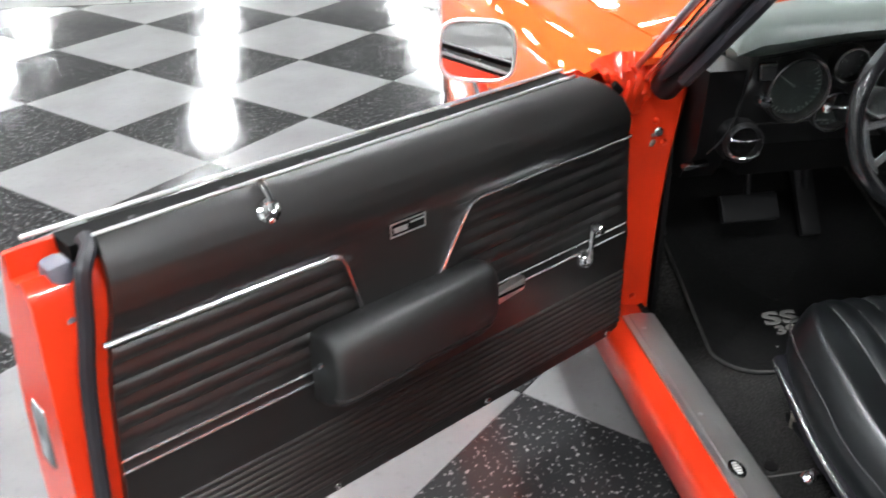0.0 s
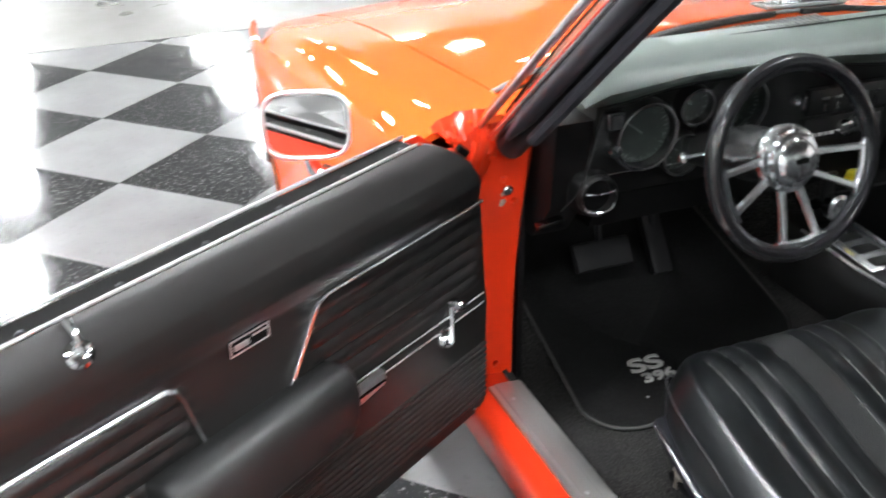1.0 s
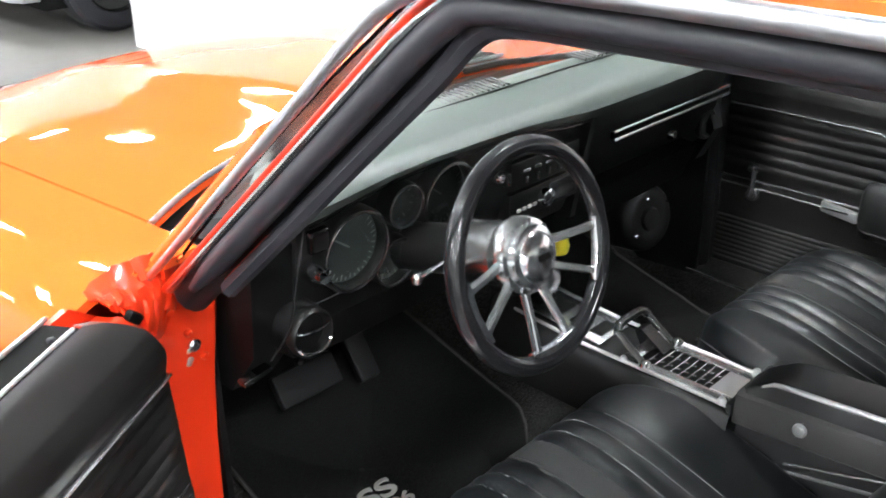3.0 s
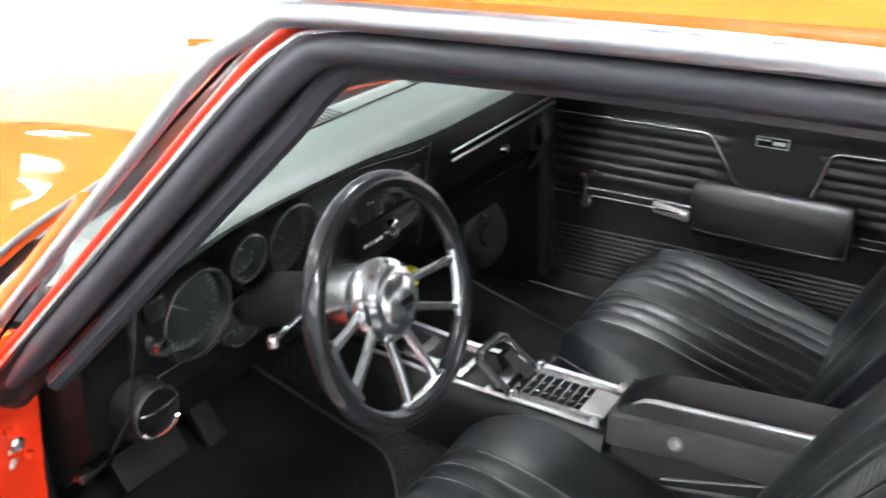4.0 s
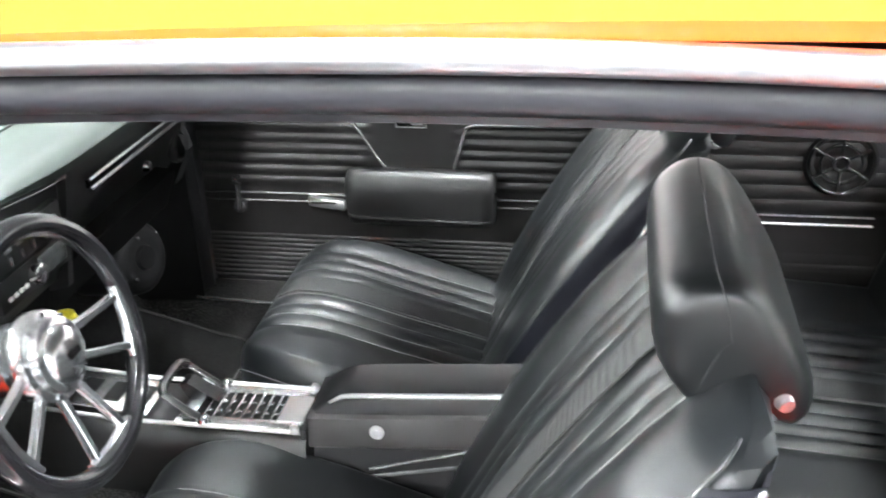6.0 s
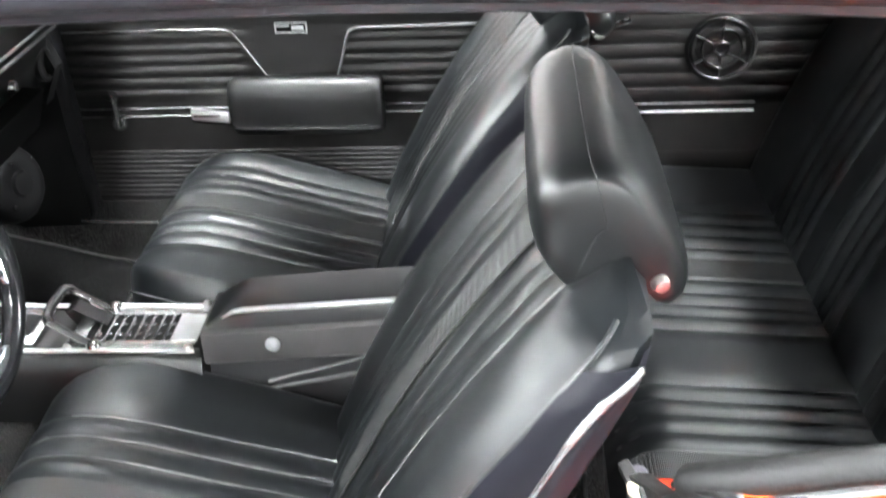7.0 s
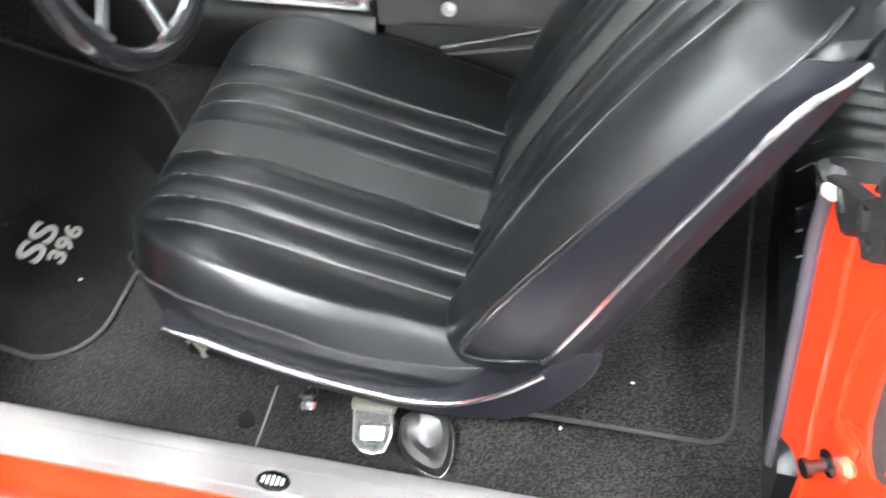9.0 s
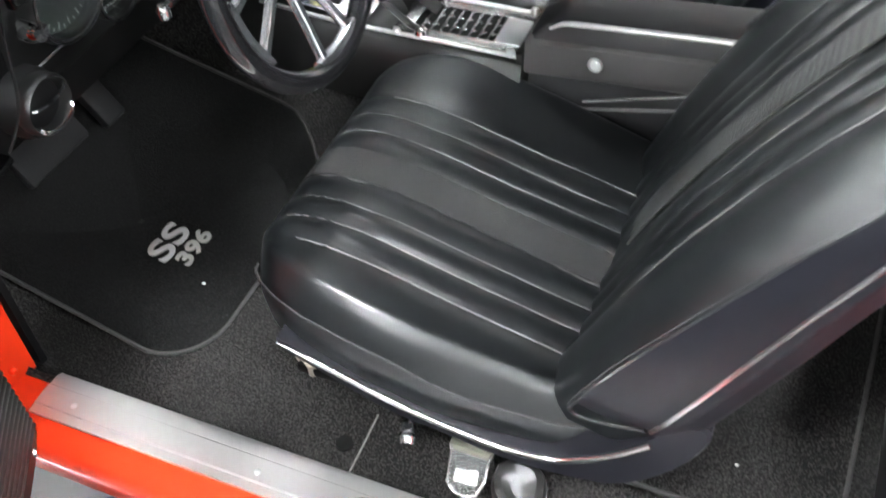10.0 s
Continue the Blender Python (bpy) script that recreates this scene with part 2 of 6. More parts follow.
tagged(part("ceiling", bm, CEILM, smooth=False), "plain pale showroom ceiling", "ceiling", kind="structure")
# white display wall along the far side of the car
bm = bmnew()
box(bm, (2.66, 0.25, 0.78), (0.16, 8.5, 1.56), pose(0, 0, 0, 0, 0, 2.6), 0.01)
tagged(part("wall_display", bm, mat("white_panel", (0.62, 0.62, 0.61), 0.55, noise_scale=3, noise_amt=0.03), smooth=False), "white freestanding display wall beside the car", "wall", kind="structure")

# ceiling lights in rows
lamp = thing("ceiling_light", (-1.65, 12.75, CEIL), "white rectangular ceiling light panel", "lamp", "ceiling lights")
bm = bmnew()
box(bm, (-1.65, 12.75, CEIL + 0.05), (0.58, 0.70, 0.08), bev=0.01)
part("housing", bm, SATIN, lamp)
bm = bmnew()
prism(bm, [(-1.90, 12.44), (-1.40, 12.44), (-1.40, 13.06), (-1.90, 13.06)], "z", CEIL - 0.004, CEIL + 0.008)
part("diffuser", bm, LAMPM, lamp, "glowing white diffuser")
for i in range(-2, 4):
    for j in range(-6, 3):
        if (i, j) != (0, 0) and not (i >= 2 and j < -1) and (i, j) != (1, -3):
            copy_thing(lamp, Matrix.Translation((-1.65 + 3.8 * i, 12.75 + 3.25 * j, CEIL)))


# ---- the car ----
car = thing("car", (CX, -0.2, 0), "orange classic two-door coupe with black vinyl interior, driver's door open", "car")


def front_z(x, y):
    """Height of bonnet and fender tops."""
    u = abs(x - CX)
    z = lerp(u, (0, 0.20, 0.30, 0.40, 0.55, 0.74, 0.86, 0.925), (0.922, 0.917, 0.905, 0.897, 0.891, 0.880, 0.872, 0.845))
    return z - 0.070 * max(0, y - 0.15) - 0.06 * max(0, (y - 0.7) / 0.8) ** 2


def base_y(x):
    """The line where bonnet and windscreen meet."""
    return 0.08 + 0.25 * (1 - min(1, abs(x - CX) / 0.80) ** 3)


def pad_end(x):
    """Where the dash pad meets the glass."""
    return 0.02 + 0.155 * (1 - min(1, abs(x - CX) / 0.80) ** 2.2)


def nose_y(x):
    return 1.58 - 0.13 * (abs(x - CX) / 0.93) ** 2.5


# bonnet
bm = bmnew()
HX = 0.72


def hood(u, v):
    x = CX - HX + 2 * HX * u
    y = base_y(x) + 0.058 + v * (nose_y(x) - base_y(x) - 0.088)
    return (x, y, front_z(x, y) - (0.002 if v == 0 else 0) - (0.012 if v == 1 else 0))


sheet(bm, lambda u, v: hood(u, v), 60, 30, 0.02)
bonnet = part("bonnet", bm, PAINT, car, "glossy orange bonnet")
# Chrome tube along the painted rear edge, drawing the highlight it catches.
bm = bmnew()
tube(bm, [Vector(hood(k / 40, 0)) + Vector((0, -0.002, -0.002)) for k in range(41)], 0.0045, 8)
part("bonnet_lip_highlight", bm, RAILC, bonnet, "rear edge of the bonnet, its highlight drawn in bright metal")


def fender(side):
    bm = bmnew()

    def f(u, v):
        # u across from the bonnet gap over the crest and down the side
        xs = (-HX - 0.006, -0.80, -0.86, -0.905, -0.935, -0.95, -0.963, -0.955, -0.94, -0.93)
        y = 0.075 + v * (nose_y(CX - 0.9) - 0.075)
        zs = (front_z(CX + HX, y), front_z(CX + 0.80, y), front_z(CX + 0.86, y), front_z(CX + 0.905, y), front_z(CX + 0.925, y) - 0.02, 0.77 - 0.03 * v, 0.66, 0.52, 0.38, 0.26)
        q = curve([(a, 0, b) for a, b in zip(xs, zs)], 4)[round(u * 36)]
        off = q.x + 0.05 * max(0, (v - 0.75) / 0.25) ** 2
        return (CX + off * side, y, q.z)
    sheet(bm, f, 36, 22, 0.012 * (1 if side > 0 else -1) * -1)
    return part("front_fender", bm, PAINT, car)


fender(1)
fender(-1)

# nose panel, grille and headlights close the front
bm = bmnew()
sheet(bm, lambda u, v: (CX - 0.90 + 1.80 * u, nose_y(CX - 0.9 + 1.8 * u) - 0.004, 0.30 + v * (front_z(CX - 0.9 + 1.8 * u, 1.5) - 0.345)), 24, 3, 0.02)
part("nose_panel", bm, PLASTIC, car, "black front grille panel")

# cowl between bonnet and glass
bm = bmnew()
sheet(bm, lambda u, v: (CX - 0.76 + 1.52 * u, base_y(CX - 0.76 + 1.52 * u) - 0.06 + 0.17 * v, front_z(CX - 0.76 + 1.52 * u, 0.2) - 0.035), 30, 4, 0.01)
cowl = part("cowl_panel", bm, PLASTIC, car, "black vented cowl panel")
for k in range(2):
    bm = bmnew()
    xa = CX - 0.55 + 0.62 * k
    tube(bm, [(xa + 0.11 * i, base_y(xa + 0.11 * i) + 0.012, front_z(xa + 0.11 * i, .2) - 0.008) for i in range(6)], 0.007, 6)
    part("wiper_blade", bm, PLASTIC, cowl)

# windscreen
HEAD_Y, HEAD_Z = -0.33, 1.275


def wind(u, v):
    s = 2 * u - 1
    x = CX + s * (0.765 - 0.05 * v - 0.02 * v * v)
    yb = base_y(CX + s * 0.77) - 0.045
    yt = HEAD_Y + 0.075 * (1 - s * s)
    zb = 0.875 + 0.015 * (1 - s * s)
    zt = 1.262 + 0.05 * (1 - s * s)
    return (x, yb + (yt - yb) * v, zb + (zt - zb) * v + 0.012 * math.sin(math.pi * v))


bm = bmnew()
sheet(bm, wind, 24, 8, 0.004)
glass = part("windscreen", bm, GLASSM, car, "clear curved windscreen")
glass.visible_shadow = False


# roof
def roof_f(u, v):
    s = 2 * u - 1
    x = CX + s * 0.715
    y = HEAD_Y - 0.05 + 0.13 * (1 - abs(s) ** 3) - v * 1.08
    z = 1.278 + 0.068 * (1 - abs(s) ** 2.4) + 0.012 * math.sin(math.pi * v) - 0.02 * (1 - abs(s) ** 2) * max(0, 1 - v * 5)
    return (x, y, z)


bm = bmnew()
sheet(bm, roof_f, 30, 20, 0.012)
part("roof_panel", bm, PAINT, car, "glossy orange roof panel")
bm = bmnew()
sheet(bm, lambda u, v: (lambda p: (CX + (p[0] - CX) * 0.97, p[1], p[2] - 0.035))(roof_f(u, v)), 16, 10, 0.008)
part("headliner", bm, VINYL, car, "black headliner")


# pillar and rail mouldings down both sides
def side_path(dx, dn, dr=None, dz=0.0, rear=True):
    """The line up the screen pillar and back along the roof edge; dx inwards, dn into the opening."""
    a, b = Vector((-0.028, 0.075, 0.845)), Vector((0.04, -0.325, 1.245))
    d = (b - a).normalized()
    n = Vector((0, -d.z, d.y)).normalized()          # into the opening
    n = n if n.y < 0 else -n
    pts = [a + n * dn + Vector((dx, 0, 0)) + d * t for t in (0.0, 0.14, 0.28, 0.42, 0.535)]
    dr = dn if dr is None else dr
    c = Vector((0.048 + dx, -0.372 - dn * 0.6, 1.272 - dr))
    pts += [c + Vector((-0.004, 0.022, -0.013)), c + Vector((0, -0.012, 0.0005))]
    if rear:
        for y, z in ((-0.50, 1.276), (-0.65, 1.279), (-0.8, 1.279), (-0.95, 1.275), (-1.1, 1.266), (-1.3, 1.245)):
            pts.append(Vector((0.052 + dx, y, z - dr)))
    for p in pts:
        p.z += dz
    return curve(pts, 4)


def mirror_pts(pts):
    return [Vector((2 * CX - p[0], p[1], p[2])) for p in pts]


for flip in (False, True):
    F = mirror_pts if flip else (lambda q: q)
    bm = bmnew()
    tube(bm, F(side_path(-0.010, -0.0130, -0.003)), [lerp(i, (0, 18, 26), (0.0050, 0.0090, 0.0105)) for i in range(len(side_path(0, 0)))], 12)
    rail = part("drip_rail", bm, RAILC, car, "chrome drip rail moulding")
    bm = bmnew()
    tube(bm, F(side_path(0.010, 0.0055, 0.002)), 0.0060, 10)
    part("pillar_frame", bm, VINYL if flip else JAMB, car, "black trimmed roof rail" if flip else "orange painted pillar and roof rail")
    bm = bmnew()
    tube(bm, F(side_path(0.000, 0.0155, 0.0105)[1:]), [lerp(i, (0, 14, 22), (0.0050, 0.0050, 0.0030)) for i in range(len(side_path(0, 0)) - 1)], 8)
    part("rail_bead", bm, SATIN, car, "thin bright bead")
    bm = bmnew()
    tube(bm, F(side_path(0.006, 0.034, 0.0215)[2:]), [0.006, 0.012] + [0.0150] * (len(side_path(0, 0)) - 4), 12)
    part("weatherstrip", bm, RUBBER, car, "grey-black rubber weatherstrip")
    bm = bmnew()
    tube(bm, F(side_path(0.040, 0.024, 0.014)), 0.026, 12)
    part("inner_pillar_trim", bm, VINYL, car, "black inner pillar trim")
    bm = bmnew()
    tube(bm, F(side_path(0.022, 0.062, 0.036)[3:]), 0.012, 8)
    part("pillar_seal", bm, RUBBER, car)
    bm = bmnew()
    tube(bm, F(side_path(0.024, 0.050)[3:7]), 0.0022, 8)
    part("pillar_edge", bm, VINYL if flip else JAMB, car, "thin painted edge")
# painted pillar face outside the chrome, and cowl strip beside the screen
for flip in (False, True):
    F = mirror_pts if flip else (lambda q: q)
    bm = bmnew()
    tube(bm, F(side_path(0.010, -0.030)[:10]), 0.009, 10)
    part("pillar_face", bm, PAINT, car, "orange painted outer pillar face")
for flip in (False, True):
    bm = bmnew()
    pts = [(-0.030, 0.082, 0.870), (0.02, base_y(0.02) - 0.010, 0.874), (0.07, base_y(0.07) - 0.012, 0.876), (0.14, base_y(0.14) - 0.014, 0.877), (0.22, base_y(0.22) - 0.016, 0.877)]
    tube(bm, curve(mirror_pts([Vector(p) for p in pts]) if flip else pts, 4), 0.011, 8, squash=0.7)
    part("cowl_strip", bm, PAINT, car, "orange painted cowl strip")

# louvred insert in the bonnet
LM = Matrix.Translation((0.895, 0.422, front_z(0.895, 0.422) + 0.003)) @ pose(0, 0, 0, -5, 0, -7)
bm = bmnew()
box(bm, (0, 0, 0), (0.196, 0.066, 0.006), bev=0.003)
bm.transform(LM)
lv = part("hood_louvre", bm, mat("grey_green_insert", (0.20, 0.25, 0.24), 0.35, noise_scale=30, noise_amt=0.1), car, "pale grey-green bonnet louvre")
for k in range(6):
    bm = bmnew()
    box(bm, (0, -0.022 + 0.0088 * k, 0.005), (0.176, 0.004, 0.005), pose(0, 0, 0, -25), 0.001)
    bm.transform(LM)
    part("louvre_fin", bm, SATIN, lv)
for y in (-0.034, 0.034):
    bm = bmnew()
    box(bm, (0, y, 0.003), (0.202, 0.005, 0.007), bev=0.002)
    bm.transform(LM)
    part("louvre_rim", bm, BRIGHT, lv, "bright louvre rim")

# vehicle parked behind the display wall
DARKPAINT = mat("silver_paint", (0.45, 0.46, 0.47), 0.3, 0.6, coat=0.6, noise_scale=6, noise_amt=0.05)
pv = thing("parked_car", (3.9, 5.85, 0), "silver car with black tyres parked behind the white display wall", "car")
bm = bmnew()
rings = []
for x, k, top in ((1.95, 0.80, 0.66), (2.0, 0.92, 0.72), (2.3, 1.0, 0.80), (3.2, 1.0, 0.90), (4.9, 1.0, 0.92), (5.9, 0.97, 0.86), (6.05, 0.88, 0.70)):
    rings.append([(x, 5.85 + y * k, z) for y, z in ((-0.84, 0.24), (-0.90, 0.34), (-0.92, 0.52), (-0.88, top - 0.06), (-0.80, top), (0.80, top), (0.88, top - 0.06), (0.92, 0.52), (0.90, 0.34), (0.84, 0.24))])
loft(bm, rings)
part("body", bm, DARKPAINT, pv, "silver painted body")
bm = bmnew()
rings = []
for z, k in ((0.90, 1.0), (1.05, 0.93), (1.28, 0.74), (1.34, 0.64)):
    rings.append([(4.25 + dx * k, 5.85 + dy * (0.6 + 0.4 * k), z) for dx, dy in ((-1.15, -0.74), (-0.9, -0.82), (1.1, -0.82), (1.35, -0.7), (1.35, 0.7), (1.1, 0.82), (-0.9, 0.82), (-1.15, 0.74))])
loft(bm, rings)
part("cabin", bm, mat("dark_car_glass", (0.02, 0.022, 0.025), 0.08, noise_scale=5, noise_amt=0.1), pv, "dark glazed cabin")
bm = bmnew()
box(bm, (3.9, 5.85, 0.23), (3.6, 1.66, 0.10), bev=0.02)
part("underbody", bm, DARK, pv)
for x in (2.55, 5.25):
    for y in (5.05, 6.65):
        bm = bmnew()
        m = Matrix.Translation((x, y, 0.33)) @ pose(0, 0, 0, 90)
        lathe(bm, [(0.21, -0.11), (0.30, -0.11), (0.325, -0.09), (0.33, -0.05), (0.33, 0.05), (0.325, 0.09), (0.30, 0.11), (0.21, 0.11), (0.20, 0.09), (0.20, -0.09), (0.21, -0.11)], m, 36)
        ty = part("tyre", bm, RUBBER, pv, "black tyre")
        bm = bmnew()
        lathe(bm, [(0.0, -0.10), (0.05, -0.10), (0.05, -0.07), (0.19, -0.08), (0.205, -0.10), (0.205, 0.10), (0.19, 0.08), (0.05, 0.07), (0.05, 0.10), (0, 0.10)], m, 24)
        part("rim", bm, BEZEL, ty, "dark metal wheel rim")

# boot, rear panel and wheels complete the car
bm = bmnew()
sheet(bm, lambda u, v: (CX - 0.70 + 1.40 * u, -2.04 - 0.68 * v, 0.872 + 0.03 * math.sin(math.pi * u) - 0.05 * v * v), 20, 12, 0.012)
part("boot_lid", bm, PAINT, car, "glossy orange boot lid")
bm = bmnew()
prism(bm, [(-2.70, 0.83), (-2.735, 0.80), (-2.75, 0.60), (-2.73, 0.34), (-2.68, 0.30), (-2.66, 0.83)], "x", CX - 0.80, CX + 0.80)
part("rear_panel", bm, PAINT, car, "glossy orange rear panel")
for x in (CX - 0.76, CX + 0.76):
    for y in (1.0, -1.95):
        m = Matrix.Translation((x, y, 0.33)) @ pose(0, 0, 0, 0, 90)
        bm = bmnew()
        lathe(bm, [(0.20, -0.10), (0.29, -0.11), (0.32, -0.09), (0.33, -0.05), (0.33, 0.05), (0.32, 0.09), (0.29, 0.11), (0.20, 0.10), (0.20, -0.10)], m, 36)
        ty = part("tyre", bm, RUBBER, car, "black tyre")
        bm = bmnew()
        lathe(bm, [(0.0, -0.07), (0.06, -0.07), (0.17, -0.05), (0.205, -0.10), (0.205, 0.10), (0.17, 0.05), (0.06, 0.07), (0, 0.07)], m, 24)
        part("rim", bm, SATIN, ty, "bright wheel rim")


# ---- body side: sill, jambs, floor ----
bm = bmnew()
sill_prof = [(-0.015, 0.342), (-0.045, 0.342), (-0.058, 0.338), (-0.066, 0.328), (-0.068, 0.312), (-0.062, 0.28), (-0.045, 0.22), (-0.02, 0.17), (0.028, 0.17), (0.028, 0.335), (0.0, 0.338)]
prism(bm, sill_prof, "y", -1.12, 0.16)
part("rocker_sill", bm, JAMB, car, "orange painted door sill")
bm = bmnew()
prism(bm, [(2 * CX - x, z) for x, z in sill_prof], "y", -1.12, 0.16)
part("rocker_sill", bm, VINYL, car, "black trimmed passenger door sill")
bm = bmnew()
prism(bm, [(-0.026, 0.343), (0.032, 0.343), (0.038, 0.338), (0.042, 0.325), (0.046, 0.325), (0.042, 0.343), (0.034, 0.3475), (0.02, 0.3475), (0.018, 0.3495), (-0.012, 0.3495), (-0.014, 0.3475), (-0.026, 0.3475)], "y", -1.0, 0.055)
plate = part("sill_plate", bm, ALU, car, "scuffed aluminium sill scuff plate")
for y in (0.0, -0.278, -0.68):
    bm = bmnew()
    lathe(bm, [(0.0055, 0), (0.0055, 0.0015), (0.003, 0.003), (0, 0.0033)], Matrix.Translation((0.0, y, 0.3475)), 12)
    part("screw", bm, BRIGHT, plate)
bm = bmnew()
lathe(bm, [(0.017, 0), (0.017, 0.0015), (0.0155, 0.002), (0, 0.002)], Matrix.Translation((0.0, -0.424, 0.3495)) @ Matrix.Diagonal((0.8, 1.25, 1, 1)), 24)
emb = part("emblem", bm, BEZEL, plate, "small dark oval emblem")
bm = bmnew()
for k in range(5):
    box(bm, (0.0, -0.424 + (k - 2) * 0.006, 0.3523), (0.012 - abs(k - 2) * 0.002, 0.003, 0.001))
part("emblem_marks", bm, WHITEP, plate)

# front hinge pillar
jamb = [(-0.10, 0.862), (-0.055, 0.875), (0.005, 0.868), (0.05, 0.866), (0.090, 0.848), (0.086, 0.80), (0.078, 0.74), (0.066, 0.66), (0.057, 0.56), (0.053, 0.45), (0.052, 0.32),
        (-0.066, 0.32), (-0.026, 0.385), (-0.018, 0.45), (-0.024, 0.56), (-0.034, 0.68), (-0.05, 0.76), (-0.075, 0.81)]


def jamb_part(flip):
    bm = bmnew()
    pts = [(2 * CX - x if flip else x, z) for x, z in jamb]
    inner = [((x - (0.01 if not flip else 2 * CX - 0.01)) * 0.86 + (0.01 if not flip else 2 * CX - 0.01), 0.59 + (z - 0.59) * 0.97) for x, z in pts]
    loft(bm, [[(x, 0.26, z - 0.04) for x, z in pts], [(x, 0.118, z) for x, z in pts], [(x, 0.108, z) for x, z in inner]])
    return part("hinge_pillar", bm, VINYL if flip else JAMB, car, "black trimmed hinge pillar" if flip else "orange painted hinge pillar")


pillar = jamb_part(False)
jamb_part(True)
for x, z, r in ((0.032, 0.722, 0.010), (0.045, 0.70, 0.006), (0.024, 0.745, 0.006), (0.012, 0.36, 0.006)):
    bm = bmnew()
    lathe(bm, [(r, 0), (r, 0.004), (r * 0.6, 0.007), (0, 0.007)], Matrix.Translation((x, 0.108, z)) @ pose(0, 0, 0, 90), 10)
    part("bolt", bm, SATIN if r > 0.008 else JAMB, pillar)
# crumpled flange between fender, pillar and door
rng = random.Random(4)
TOPE = [(-0.122, 0.080, 0.872), (-0.085, 0.085, 0.886), (-0.045, 0.092, 0.888), (-0.012, 0.098, 0.880), (0.015, 0.100, 0.862)]
LOWE = [(-0.098, 0.040, 0.850), (-0.082, 0.045, 0.828), (-0.062, 0.055, 0.800), (-0.040, 0.075, 0.775), (-0.015, 0.098, 0.770)]
te, le = curve(TOPE, 5), curve(LOWE, 5)
bump_at = {(i, j): rng.uniform(-0.0065, 0.0065) for i in range(21) for j in range(9)}


def flange(u, v):
    i, j = round(u * 20), round(v * 8)
    p = te[i].lerp(le[i], v)
    k = 0.4 if v in (0, 1) else 1.0
    return (p.x + 0.5 * bump_at[(i, j)] * k, p.y - 0.016 * math.sin(math.pi * v) + bump_at[(i, j)] * k, p.z + 0.7 * bump_at[(20 - i, j)] * k)


bm = bmnew()
sheet(bm, flange, 20, 8, 0.003)
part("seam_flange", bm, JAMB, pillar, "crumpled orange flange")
# Solid dark block put in for the shaded hole in the flange.
bm = bmnew()
box(bm, (-0.085, 0.034, 0.842), (0.028, 0.012, 0.014), pose(0, 0, 0, 20, 40, 25), 0.004)
part("flange_gap_shade", bm, DARK, pillar)
# bare chips round the hinge bolt
for i in range(5):
    bm = bmnew()
    lathe(bm, [(0.004 + 0.002 * rng.random(), 0), (0.003, 0.0012), (0, 0.0014)], Matrix.Translation((0.020 + rng.uniform(-0.016, 0.016), 0.1075, 0.715 + rng.uniform(-0.02, 0.022))) @ pose(0, 0, 0, 90), 7)
    part("paint_chip", bm, ALU, pillar)

# rear lock pillar and quarter panel of the driver's side
from mathutils.geometry import tessellate_polygon

lockp = [(0.186, 0.752), (0.150, 0.772), (0.118, 0.800), (0.085, 0.828), (0.050, 0.846), (0.042, 0.822), (0.036, 0.76), (0.018, 0.69), (-0.006, 0.60), (-0.030, 0.50), (-0.048, 0.40), (-0.060, 0.335), (0.135, 0.335), (0.152, 0.44), (0.168, 0.56), (0.182, 0.68)]


def face_y(x):
    """The slanting face of the lock pillar."""
    return -1.0523 + 0.45 * x


slot = [(0.066, 0.800), (0.054, 0.822), (0.047, 0.795), (0.042, 0.748), (0.0445, 0.724), (0.062, 0.742), (0.070, 0.765)]
recess = [(0.047, 0.711), (0.036, 0.706), (0.024, 0.675), (0.009, 0.620), (0.003, 0.575), (0.010, 0.545), (0.024, 0.538), (0.040, 0.552), (0.053, 0.585), (0.060, 0.630), (0.061, 0.670), (0.056, 0.700)]


def lock_pillar(flip):
    bm = bmnew()
    G = (lambda x: 2 * CX - x) if flip else (lambda x: x)
    def F(q, d=0.0):
        return bm.verts.new((G(q[0]), face_y(q[0]) - d, q[1]))
    loops = [lockp, slot, recess]
    vs = [F(q) for loop in loops for q in loop]
    for tri in tessellate_polygon([[Vector((x, z, 0)) for x, z in loop] for loop in loops]):
        bm.faces.new([vs[i] for i in tri])
    for loop, depth in ((lockp, 0.20), (slot, 0.010), (recess, 0.009)):
        n = len(loop)
        front, back = [F(q) for q in loop], [F(q, depth) for q in loop]
        for i in range(n):
            bm.faces.new((front[i], front[(i + 1) % n], back[(i + 1) % n], back[i]))
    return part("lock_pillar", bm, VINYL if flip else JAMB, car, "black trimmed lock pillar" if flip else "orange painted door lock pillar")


lp = lock_pillar(False)
# Brown-black plate just behind each opening, giving it a dark inside.
RECESS_BACK = mat("brown_black_backing", (0.030, 0.022, 0.021), 0.7, noise_scale=60, noise_amt=0.5, bump=0.3, bump_scale=300)
for poly in (slot, recess):
    bm = bmnew()
    loft(bm, [[(x, face_y(x) - 0.004, z) for x, z in poly], [(x, face_y(x) - 0.010, z) for x, z in poly]])
    part("recess_backing", bm, RECESS_BACK, lp, "brown-black plate close behind the opening")
bm = bmnew()
tube(bm, [(0.042, face_y(0.042) - 0.003, 0.700), (0.036, face_y(0.036) - 0.003, 0.66), (0.026, face_y(0.026) - 0.003, 0.61), (0.015, face_y(0.015) - 0.003, 0.56)], 0.0014, 6)
part("recess_seam", bm, JAMB, lp)
